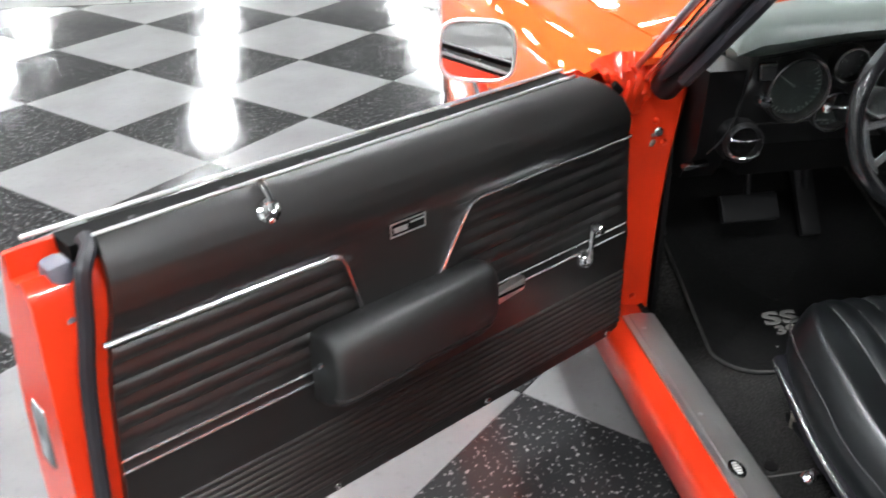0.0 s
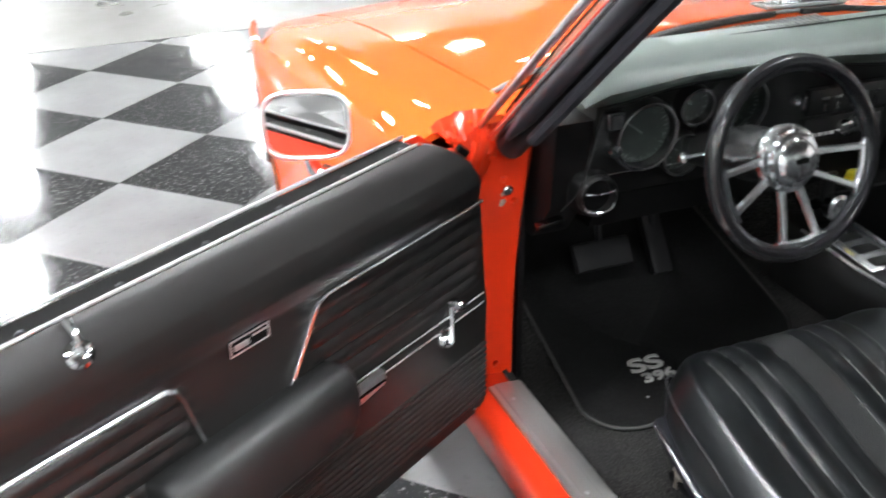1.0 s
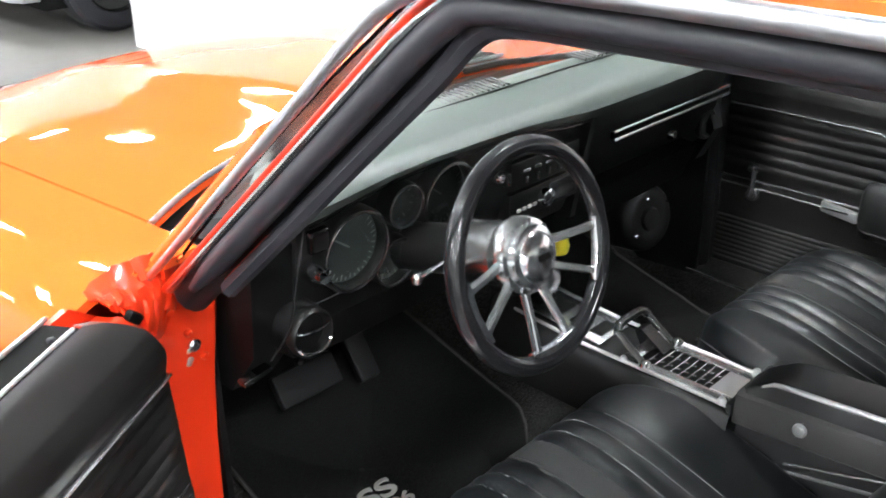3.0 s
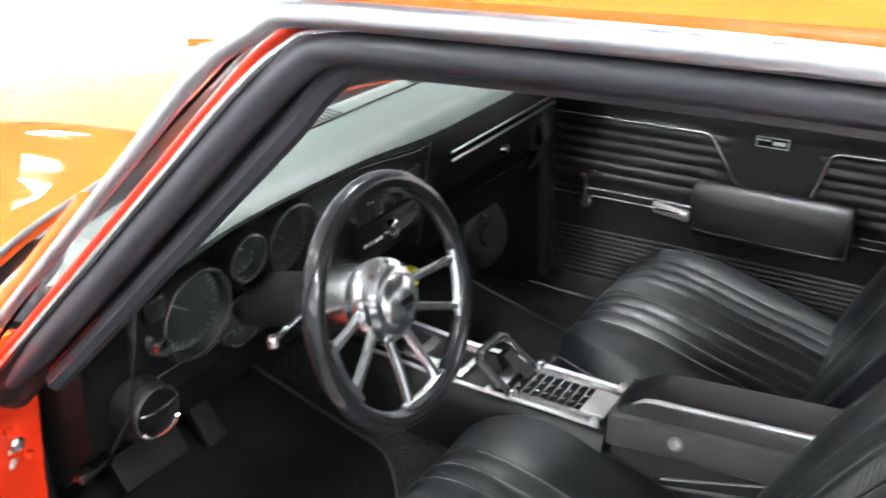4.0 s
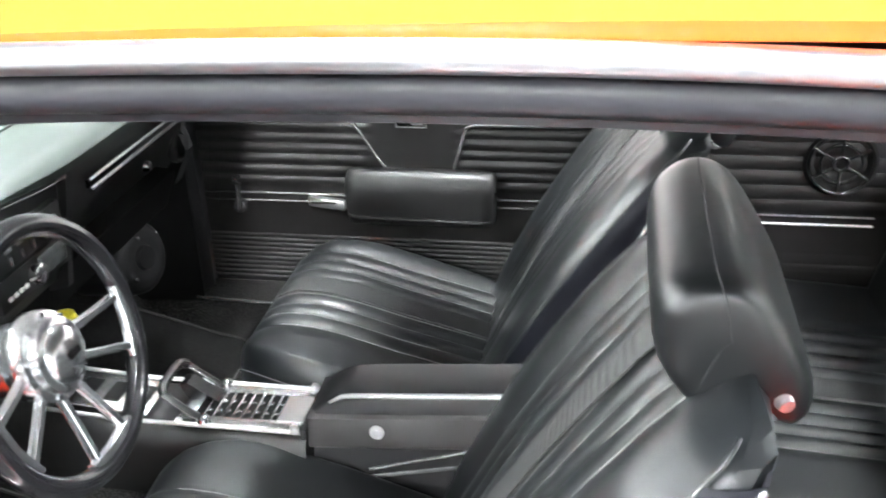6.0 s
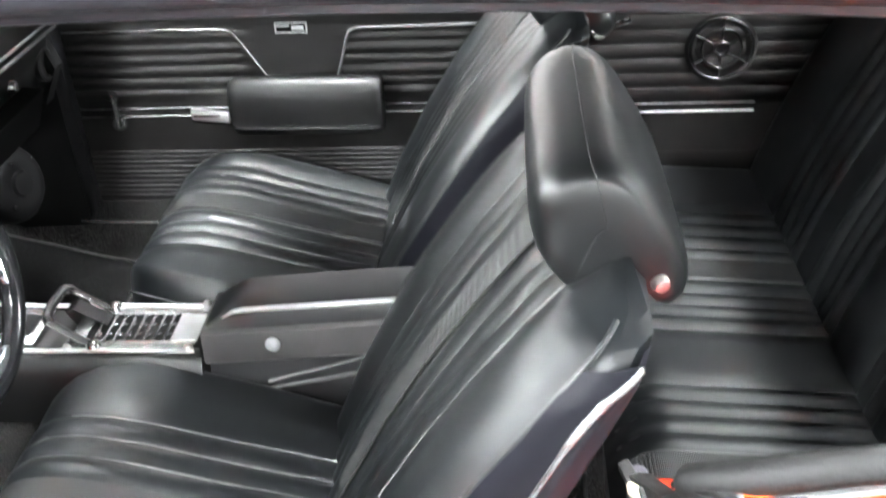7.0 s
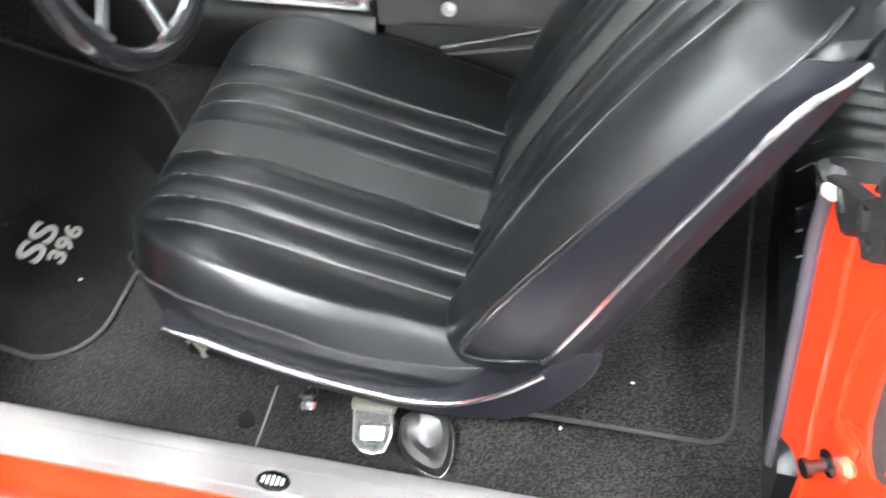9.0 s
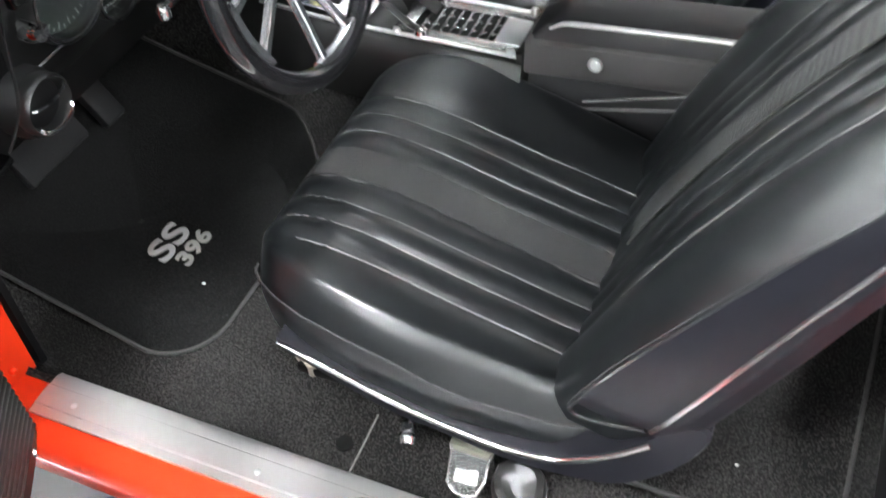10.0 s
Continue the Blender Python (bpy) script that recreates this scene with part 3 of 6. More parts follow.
# raised swages on the pillar face
for pts, r in (([(0.146, 0.755), (0.142, 0.70), (0.128, 0.616), (0.112, 0.50), (0.092, 0.39), (0.085, 0.345)], 0.006), ([(0.076, 0.724), (0.089, 0.700), (0.094, 0.65), (0.089, 0.57), (0.080, 0.53)], 0.005), ([(0.092, 0.515), (0.070, 0.555), (0.052, 0.572)], 0.0035)):
    bm = bmnew()
    tube(bm, curve([(x, face_y(x) - 0.001, z) for x, z in pts], 4), r, 8, squash=0.6)
    part("swage", bm, JAMB, lp)
for x, z in ((0.054, 0.798), (0.047, 0.734), (0.041, 0.702)):
    bm = bmnew()
    lathe(bm, [(0.0055, -0.02), (0.0055, 0.002), (0.0035, 0.005), (0, 0.005)], Matrix.Translation((x, face_y(x), z)) @ pose(0, 0, 0, -90, 0, 24), 10)
    part("bolt", bm, CHROME, lp)
# striker and its plate low on the pillar
bm = bmnew()
box(bm, (0.066, face_y(0.066) + 0.001, 0.515), (0.05, 0.005, 0.07), pose(0, 0, 0, 0, 0, 24), 0.004)
part("striker_plate", bm, JAMB, lp)
bm = bmnew()
m = Matrix.Translation((0.068, face_y(0.068) + 0.002, 0.478)) @ pose(0, 0, 0, -90, 0, 24)
lathe(bm, [(0.015, 0), (0.015, 0.004), (0.007, 0.006), (0.007, 0.022), (0.011, 0.023), (0.011, 0.029), (0, 0.030)], m, 16)
part("striker_bolt", bm, BEZEL, lp, "steel door striker bolt")
bm = bmnew()
lathe(bm, [(0.010, 0), (0.011, 0.004), (0.006, 0.010), (0, 0.010)], Matrix.Translation((0.045, face_y(0.045) + 0.002, 0.515)) @ pose(0, 0, 0, -90, 0, 24), 14)
part("bumper_stop", bm, mat("aged_rubber", (0.22, 0.16, 0.08), 0.55, noise_scale=80, noise_amt=0.3), lp, "yellowed rubber stop")
# torn seal end with a hanging tab
SEALB = mat("old_black_rubber", (0.009, 0.009, 0.009), 0.55, spec=0.3, noise_scale=55, noise_amt=0.7, bump=0.5, bump_scale=130)
bm = bmnew()
poly = [(0.186, 0.760), (0.172, 0.772), (0.128, 0.790), (0.100, 0.830), (0.054, 0.860), (0.050, 0.842), (0.070, 0.812), (0.090, 0.792), (0.090, 0.764), (0.100, 0.746), (0.112, 0.748), (0.120, 0.760), (0.136, 0.736), (0.146, 0.742), (0.156, 0.757), (0.176, 0.762)]
loft(bm, [[(x, face_y(x) + 0.001, z) for x, z in poly], [(x, face_y(x) + 0.014, z) for x, z in poly], [(0.115 + (x - 0.115) * 0.93, face_y(x) + 0.019, 0.785 + (z - 0.785) * 0.90) for x, z in poly]])
for x, z, r in ((0.178, 0.764, 0.012), (0.150, 0.766, 0.010), (0.118, 0.780, 0.010), (0.085, 0.812, 0.010), (0.105, 0.757, 0.008)):
    bs = bmnew()
    box(bs, (x, face_y(x) + 0.016, z), (2.2 * r, 0.012, 1.4 * r), pose(0, 0, 0, 20, x * 900, 24), 0.003)
    part("seal_scrap", bs, SEALB, lp)
se = part("seal_end", bm, SEALB, lp, "torn black rubber seal end")
bm = bmnew()
poly = [(0.093, 0.792), (0.073, 0.810), (0.060, 0.764), (0.063, 0.752), (0.074, 0.742), (0.081, 0.758)]
loft(bm, [[(x, face_y(x) + 0.008, z) for x, z in poly], [(x, face_y(x) + 0.013, z) for x, z in poly]])
part("seal_tab", bm, mat("dusty_rubber", (0.07, 0.067, 0.058), 0.7, noise_scale=50, noise_amt=0.4), lp, "dusty grey rubber tab")
bm = bmnew()
box(bm, (0.158, face_y(0.158) + 0.022, 0.765), (0.020, 0.010, 0.013), pose(0, 0, 0, 0, 25, 24), 0.004)
part("seal_glue", bm, mat("old_glue", (0.55, 0.50, 0.36), 0.6, noise_scale=90, noise_amt=0.3), lp, "pale dried glue")


def quarter(flip):
    bm = bmnew()

    def f(u, v):
        prof = [(0.062, 0.850), (0.047, 0.852), (0.038, 0.838), (0.028, 0.80), (0.014, 0.758), (-0.012, 0.69), (-0.040, 0.60), (-0.064, 0.50), (-0.075, 0.40), (-0.070, 0.32), (-0.05, 0.24)]
        k = u * 10
        i = min(int(k), 9)
        a, b = prof[i], prof[i + 1]
        x, z = a[0] + (b[0] - a[0]) * (k - i), a[1] + (b[1] - a[1]) * (k - i)
        roll = 0.012 * max(0, 1 - v * 24) ** 2
        y = face_y(x) + 0.004 - v * 1.7
        x += roll - math.sin(min(1, v * 2.2) * math.pi / 2) * lerp(z, (0.5, 0.7, 0.85), (0.06, 0.03, -0.03))
        return (2 * CX - x if flip else x, y, z + 0.015 * math.sin(v * 2.2))
    sheet(bm, f, 60, 40, -0.012 if flip else 0.012)
    return part("rear_quarter_panel", bm, PAINT, car, "glossy orange rear quarter panel")


qp = quarter(False)
quarter(True)
# belt seal and moulding along the quarter
bm = bmnew()
tube(bm, curve([(0.120, -0.990, 0.812), (0.095, -1.012, 0.838), (0.082, -1.05, 0.858), (0.086, -1.15, 0.868), (0.09, -1.3, 0.872), (0.09, -1.6, 0.872)], 3), [0.008] + [0.016] * 15, 10)
part("belt_seal", bm, SEALB, qp, "black rubber belt seal")
bm = bmnew()
tube(bm, curve([(0.125, -0.985, 0.806), (0.092, -1.004, 0.832), (0.062, -1.022, 0.855)], 4), 0.0035, 8)
tube(bm, curve([(0.052, -1.040, 0.860), (0.062, -1.12, 0.864), (0.068, -1.25, 0.868), (0.07, -1.5, 0.870)], 4), 0.0045, 8)
part("belt_moulding", bm, SATIN, qp, "bright belt moulding")
# dark edging along the inner edge of the lock pillar
bm = bmnew()
tube(bm, curve([(0.192, -0.966, 0.757), (0.188, -0.966, 0.684), (0.171, -0.974, 0.561), (0.156, -0.981, 0.440), (0.142, -0.987, 0.335)], 3), 0.0085, 8)
part("windlace", bm, mat("grey_windlace", (0.05, 0.045, 0.055), 0.5, noise_scale=50, noise_amt=0.3), lp, "grey-black windlace edging")


# carpet and floor pan
def floor_z(x, y):
    u = abs(x - CX)
    tun = 0.155 * max(0, min(1, (0.19 - u) / 0.07))
    z = 0.245 if y > -0.62 else 0.225
    z += 0.42 * max(0, (y - 0.22) / 0.42) ** 1.15
    side = max(0, (u - 0.675) / 0.05)
    z += 0.095 * min(1, side) ** 1.6
    return max(z, z + tun * (1 if y < 0.25 else max(0, 1 - (y - 0.25) * 2)))


bm = bmnew()
sheet(bm, lambda u, v: (0.036 + (2 * CX - 0.072) * u, -1.12 + 1.72 * v, floor_z(0.036 + (2 * CX - 0.072) * u, -1.12 + 1.72 * v)), 70, 60, 0.012)
carpet = part("carpet", bm, CARPET, car, "black loop carpet")
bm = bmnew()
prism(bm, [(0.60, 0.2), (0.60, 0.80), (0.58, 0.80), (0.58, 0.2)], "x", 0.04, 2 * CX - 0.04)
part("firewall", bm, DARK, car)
for flip in (0, 1):
    bm = bmnew()
    x = 0.066 if not flip else 2 * CX - 0.066
    sheet(bm, lambda u, v: (x + (0.012 * math.sin(3 * u)) * (1 if not flip else -1), 0.125 + 0.46 * u, 0.30 + v * (0.52 - 0.05 * u)), 8, 8, 0.01 if flip else -0.01)
    part("kick_panel", bm, MATTE, car, "black kick panel")
bm = bmnew()
lathe(bm, [(0.085, -0.20), (0.085, -0.02), (0.082, 0.0), (0.072, 0.012), (0.05, 0.018), (0.03, 0.014), (0.026, 0.022), (0, 0.024)], Matrix.Translation((1.35, 0.215, 0.462)) @ pose(0, 0, 0, 80, 0, -12), 30)
bh = part("blower_housing", bm, MATTE, car, "round black heater blower housing")
for i in range(4):
    a = radians(30 + 85 * i)
    bm = bmnew()
    lathe(bm, [(0.005, -0.004), (0.005, 0.003), (0.002, 0.005), (0, 0.005)], Matrix.Translation((1.35 + 0.068 * math.cos(a), 0.197, 0.462 + 0.068 * math.sin(a))) @ pose(0, 0, 0, 80, 0, -12), 8)
    part("screw", bm, CHROME, bh)

bm = bmnew()
tube(bm, [(1.405, 0.12, 0.338), (1.40, 0.03, 0.336), (1.398, -0.10, 0.334)], 0.004, 8)
part("passenger_sill_strip", bm, SATIN, car, "bright strip along the passenger sill")


# ---- doors: built in (s, o, z): s back from the crank, o into the cabin, z up ----
def panel_o(s, z):
    """The depth of the vinyl door panel."""
    o = lerp(z, (0.33, 0.36, 0.50, 0.555, 0.58, 0.76, 0.772, 0.79, 0.81, 0.83, 0.848, 0.862, 0.874, 0.882), (0.0, 0.002, 0.002, 0.004, 0.0, 0.0, 0.004, 0.008, 0.0065, 0.002, -0.006, -0.014, -0.022, -0.030))
    if 0.352 < z < 0.475:                                   # fine ribs along the bottom
        o += 0.0032 * abs(math.sin(math.pi * (z - 0.352) / 0.0123)) ** 0.7
    for a, b, top in ((-0.116, 0.325, 0.752), (0.50, 0.893, 0.742)):
        lo = 0.594
        if a < s < b and lo < z < top:                      # soft pleats in the two fields
            edge = min(1, (s - a) / 0.02, (b - s) / (0.02 + 0.25 * max(0, (top - z)) if a < 0 else 0.02)) if a > -0.1 or s > -0.09 else min(1, (s - a) / 0.02)
            k = (z - lo) / (top - lo) * 6
            o += max(0, edge) * (0.007 * abs(math.sin(math.pi * k)) ** 0.55 - 0.004)
    return o


ARMV = mat("armrest_plastic", (0.013, 0.013, 0.013), 0.47, spec=0.4, noise_scale=24, noise_amt=0.15, bump=0.12, bump_scale=420)
GREYRUB = mat("grey_rubber", (0.10, 0.10, 0.125), 0.5, noise_scale=30, noise_amt=0.4)


def door(m, flip, label):
    """One door; m turns (s, o, z) into the world."""
    def P(s, o, z):
        return m @ Vector((s, o, z))
    S0, S1 = -0.13, 0.905

    def smin(z):
        """The front edge, cut back towards the top."""
        return lerp(z, (0.44, 0.58, 0.74, 0.80, 0.835, 0.855, 0.872, 0.884), (-0.13, -0.132, -0.117, -0.105, -0.086, -0.062, -0.036, 0.0))

    def smax(z):
        return lerp(z, (0.35, 0.68, 0.83, 0.90), (0.902, 0.884, 0.862, 0.856))
    bm = bmnew()
    # metal shell with a rounded outer skin
    skin = [(-0.012, 0.325), (-0.012, 0.82), (-0.030, 0.848), (-0.034, 0.850), (-0.05, 0.84), (-0.07, 0.84), (-0.076, 0.871), (-0.085, 0.871), (-0.096, 0.845), (-0.118, 0.78), (-0.15, 0.64), (-0.155, 0.50), (-0.145, 0.40), (-0.125, 0.342), (-0.07, 0.324), (-0.03, 0.322)]
    rings = []
    for s in (S0 - 0.02, S0 + 0.02, 0.1, 0.3, 0.5, 0.7, 0.86, S1 + 0.02, S1 + 0.045):
        k = 1.0 if S0 < s < S1 + 0.03 else 0.93
        rings.append([P(max(s, smin(z) - 0.018), o * k - 0.004 * (1 - k) * 10, z + 0.0) for o, z in skin])
    loft(bm, rings)
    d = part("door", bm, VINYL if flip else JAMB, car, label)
    # vinyl panel
    bm = bmnew()
    zs = [0.33 + 0.022 * i / 4 for i in range(4)] + [0.352 + 0.123 * i / 70 for i in range(70)] + [0.475 + 0.407 * i / 90 for i in range(91)]
    NZ = len(zs) - 1
    g = [[bm.verts.new(P(s, panel_o(s, z) + 0.004, z)) for z in zs for s in (smin(z) + (smax(z) - smin(z)) * i / 90,)] for i in range(91)]
    for i in range(90):
        for j in range(NZ):
            bm.faces.new((g[i][j], g[i][j + 1], g[i + 1][j + 1], g[i + 1][j]))
    for row in (g[0], g[-1]):
        low = [bm.verts.new(v.co + (m.to_3x3() @ Vector((0, -0.014, 0)))) for v in row]
        for j in range(NZ):
            bm.faces.new((row[j], low[j], low[j + 1], row[j + 1]))
    part("door_panel", bm, PANELV, d, "black vinyl door panel with pleats and ribs")
    # bright mouldings round the pleated fields
    zt, zb = 0.757, 0.640
    front = [(-0.112, zt), (0.262, zt - 0.002), (0.280, zt - 0.008), (0.291, zt - 0.022), (0.350, zb)]
    rear = [(0.497, zb), (0.523, zt - 0.028), (0.531, zt - 0.012), (0.545, zt - 0.006), (0.885, zt - 0.002)]
    for line in (front, rear):
        bm = bmnew()
        tube(bm, [P(s, panel_o(s, 0.765) + 0.007, z) for s, z in line], 0.0042, 8, squash=0.8)
        part("moulding", bm, SATIN, d, "bright door panel moulding")
    for a, b in ((-0.12, 0.265), (0.575, 0.893)):
        for z in (0.579, 0.560):
            bm = bmnew()
            tube(bm, [P(a, 0.008, z), P((a + b) / 2, 0.008, z), P(b, 0.008, z)], 0.0028, 6)
            part("moulding", bm, SATIN, d, "thin bright strip")
    # top rail: bright strip, dark window slot, outer strip
    bm = bmnew()
    tube(bm, [P(0.006, -0.030, 0.885), P(0.3, -0.030, 0.884), P(0.6, -0.030, 0.884), P(0.862, -0.030, 0.882)], 0.0026, 8)
    part("top_strip", bm, BRIGHT, d, "bright inner window strip")
    # Solid near-black bar standing in for the shade down the slot.
    bm = bmnew()
    box(bm, (0, 0, 0), (1, 1, 1))
    for v in bm.verts:
        s, o, z = -0.012 + (S1 - 0.005) * (v.co.x + 0.5), -0.0575 + 0.047 * v.co.y, 0.864 + 0.022 * v.co.z
        v.co = P(s, o, z)
    part("window_slot_fill", bm, DARK, d, "near-black bar filling the shaded window slot")
    bm = bmnew()
    tube(bm, [P(-0.02, -0.081, 0.878), P(0.3, -0.081, 0.880), P(S1 + 0.02, -0.081, 0.882)], 0.0030, 8)
    part("belt_moulding", bm, BRIGHT, d, "bright outer belt moulding")
    for k in range(7):
        bm = bmnew()
        box(bm, P(0.02 + 0.13 * k, -0.050, 0.876), (0.008, 0.008, 0.006), bev=0.002)
        part("seal_clip", bm, RUBBER, d)
    # end face: black seal strip
    bm = bmnew()
    tube(bm, curve([P(smax(z) + 0.027, -0.006, z) for z in (0.33, 0.45, 0.6, 0.7, 0.78, 0.85)] + [P(0.870, -0.020, 0.872), P(0.868, -0.036, 0.880)], 3), 0.0105, 8)
    part("edge_seal", bm, RUBBER, d, "black rubber door edge seal")
    bm = bmnew()
    box(bm, P(0.903, -0.042, 0.838), (0.035, 0.04, 0.05), m.to_3x3().to_4x4() @ pose(0, 0, 0, 0, 8, 0), 0.012)
    box(bm, P(0.912, -0.034, 0.805), (0.018, 0.036, 0.05), m.to_3x3().to_4x4() @ pose(0, 0, 0, 18, 12, 0), 0.006)
    part("corner_seal", bm, GREYRUB, d, "torn grey rubber corner seal")
    bm = bmnew()
    box(bm, P(S1 + 0.04, -0.085, 0.60), (0.02, 0.045, 0.10), m.to_3x3().to_4x4(), 0.008)
    part("latch", bm, SATIN, d, "steel door latch")
    # armrest
    bm = bmnew()
    rings = []
    for s, k in ((0.260, 0.78), (0.263, 0.87), (0.270, 0.95), (0.285, 1.0), (0.35, 1.0), (0.45, 1.0), (0.56, 1.0), (0.580, 0.97), (0.589, 0.91), (0.593, 0.82)):
        dep = 0.064 + 0.012 * (s - 0.26) / 0.33
        prof = [(0.0, 0.520), (0.030, 0.522), (0.048, 0.528), (dep - 0.010, 0.538), (dep - 0.004, 0.5475), (dep - 0.006, 0.5515), (dep - 0.001, 0.556), (dep + 0.003, 0.58), (dep + 0.003, 0.615), (dep - 0.001, 0.634), (dep - 0.009, 0.647), (dep - 0.020, 0.654), (0.034, 0.656), (0.018, 0.652), (0.0, 0.646)]
        rings.append([P(max(s, smin(z) - 0.018), o * k, 0.585 + (z - 0.585) * k) for o, z in prof])
    loft(bm, rings)
    ar = part("armrest", bm, ARMV, d, "grey-black grained armrest")
    bm = bmnew()
    lathe(bm, [(0.005, 0), (0.004, 0.003), (0, 0.003)], m @ Matrix.Translation((0.593, 0.03, 0.600)) @ pose(0, 0, 0, 0, 90), 10)
    part("screw", bm, CHROME, d)
    # inner handle
    bm = bmnew()
    box(bm, (0, 0, 0), (0.086, 0.018, 0.026), bev=0.006)
    for v in bm.verts:
        v.co = P(0.206 + v.co.x, 0.016 + v.co.y, 0.562 + v.co.z - 0.12 * v.co.x)
    hd = part("inner_handle", bm, BRIGHT, d, "chrome inner door handle")
    # Dark strip laid on the handle face, drawing a groove's shade.
    bm = bmnew()
    box(bm, P(0.20, 0.027, 0.566), (0.06, 0.003, 0.004), m.to_3x3().to_4x4(), 0.001)
    part("handle_groove", bm, DARK, d)
    # window crank
    bm = bmnew()
    lathe(bm, [(0.019, 0), (0.019, 0.008), (0.014, 0.016), (0.007, 0.018), (0, 0.018)], m @ Matrix.Translation((-0.005, 0.006, 0.546)) @ pose(0, 0, 0, -90), 18)
    tube(bm, [P(-0.005, 0.022, 0.546), P(0.000, 0.028, 0.58), P(0.003, 0.031, 0.622)], [0.009, 0.006, 0.007], 8)
    lathe(bm, [(0.0, -0.002), (0.009, 0.0), (0.011, 0.012), (0.008, 0.024), (0, 0.026)], m @ Matrix.Translation((0.003, 0.031, 0.624)) @ pose(0, 0, 0, -90), 14)
    part("window_crank", bm, CHROME, d, "chrome window crank")
    # badge: dark plate in a bright frame, a bright block at one end
    MB = m @ Matrix.Translation((0.408, panel_o(0.408, 0.755) + 0.006, 0.755))
    bm = bmnew()
    box(bm, (0, 0, 0), (0.068, 0.005, 0.024), bev=0.0015)
    bm.transform(MB)
    bd = part("badge_plate", bm, DARK, d, "small dark badge in a bright frame")
    bm = bmnew()
    for z in (-0.0105, 0.0105):
        box(bm, (0, 0.003, z), (0.068, 0.0024, 0.0022), bev=0.0006)
    for x in (-0.033, 0.033):
        box(bm, (x, 0.003, 0), (0.002, 0.0024, 0.022), bev=0.0006)
    box(bm, (0.014, 0.003, -0.001), (0.026, 0.0024, 0.0085), bev=0.001)
    box(bm, (-0.018, 0.003, 0.004), (0.028, 0.0016, 0.003), bev=0.0006)
    bm.transform(MB)
    part("badge_bars", bm, BRIGHT, bd, "bright badge frame")
    # lock knob or round lock plate
    bm = bmnew()
    lathe(bm, [(0.0165, 0), (0.0165, 0.003), (0.012, 0.006), (0.006, 0.004), (0, 0.004)], m @ Matrix.Translation((0.636, -0.001, 0.850)) @ pose(0, 0, 0, -62), 20)
    tube(bm, [P(0.634, 0.006, 0.853), P(0.634, 0.000, 0.872), P(0.634, -0.018, 0.888)], [0.004, 0.0035, 0.005], 8)
    part("lock_knob", bm, CHROME, d, "chrome door lock knob and plate")
    for s in (-0.098, 0.232, 0.563, 0.86):
        bm = bmnew()
        lathe(bm, [(0.0065, 0), (0.005, 0.004), (0, 0.005)], m @ Matrix.Translation((s, 0.006, 0.342)) @ pose(0, 0, 0, -90), 10)
        part("screw", bm, CHROME, d)
    return d


DRIVER = Matrix(((-0.851, 0.524, 0, -0.16), (-0.524, -0.851, 0, -0.037), (0, 0, 1, 0), (0, 0, 0, 1)))
PASSENGER = Matrix(((0, -1, 0, 1.51), (-1, 0, 0, 0.015), (0, 0, 1, -0.012), (0, 0, 0, 1)))
dd = door(DRIVER, False, "open orange driver's door with a black vinyl panel")
pd = door(PASSENGER, True, "closed passenger door with a black vinyl panel")

# door mirror
bm = bmnew()
MM = Matrix.Translation((-0.338, 0.035, 0.924)) @ pose(0, 0, 0, -4, 0, -20)
for k in range(1):
    rings = []
    for y, sc in ((0.065, 0.25), (0.055, 0.62), (0.03, 0.92), (0.0, 1.0), (-0.004, 0.985), (-0.004, 0.90)):
        ring = []
        for i in range(28):
            a = math.tau * i / 28
            c, s_ = math.cos(a), math.sin(a)
            ring.append(MM @ Vector((0.066 * sc * math.copysign(abs(c) ** 0.55, c), y, 0.053 * sc * math.copysign(abs(s_) ** 0.55, s_))))
        rings.append(ring)
    loft(bm, rings)
mir = part("door_mirror", bm, CHROME, dd, "chrome door mirror")
bm = bmnew()
ring = [MM @ Vector((0.060 * math.copysign(abs(math.cos(a)) ** 0.55, math.cos(a)), -0.006, 0.047 * math.copysign(abs(math.sin(a)) ** 0.55, math.sin(a)))) for a in [math.tau * i / 28 for i in range(28)]]
loft(bm, [ring, [p + Vector((0, 0.001, 0)) for p in ring]])
part("mirror_glass", bm, mat("mirror_silver", (0.9, 0.9, 0.9), 0.01, 1.0), dd, "mirror glass")
bm = bmnew()
tube(bm, [MM @ Vector((0.0, 0.02, -0.055)), (-0.325, 0.05, 0.845), (-0.31, 0.045, 0.83)], [0.012, 0.014, 0.022], 10)
part("mirror_stalk", bm, CHROME, dd)

bm = bmnew()
tube(bm, [MM @ Vector((0.064 * math.copysign(abs(math.cos(a)) ** 0.55, math.cos(a)), -0.004, 0.051 * math.copysign(abs(math.sin(a)) ** 0.55, math.sin(a)))) for a in [math.tau * i / 40 for i in range(40)]], 0.0035, 8, closed=True)
part("mirror_rim", bm, BRIGHT, dd, "bright mirror rim")


# ---- dashboard ----
DX0, DX1 = 0.105, 2 * CX - 0.105


def pad_arch(x):
    """How far the pad's lower edge lifts over the instruments."""
    return 0.024 * math.exp(-((x - 0.46) / 0.24) ** 4)


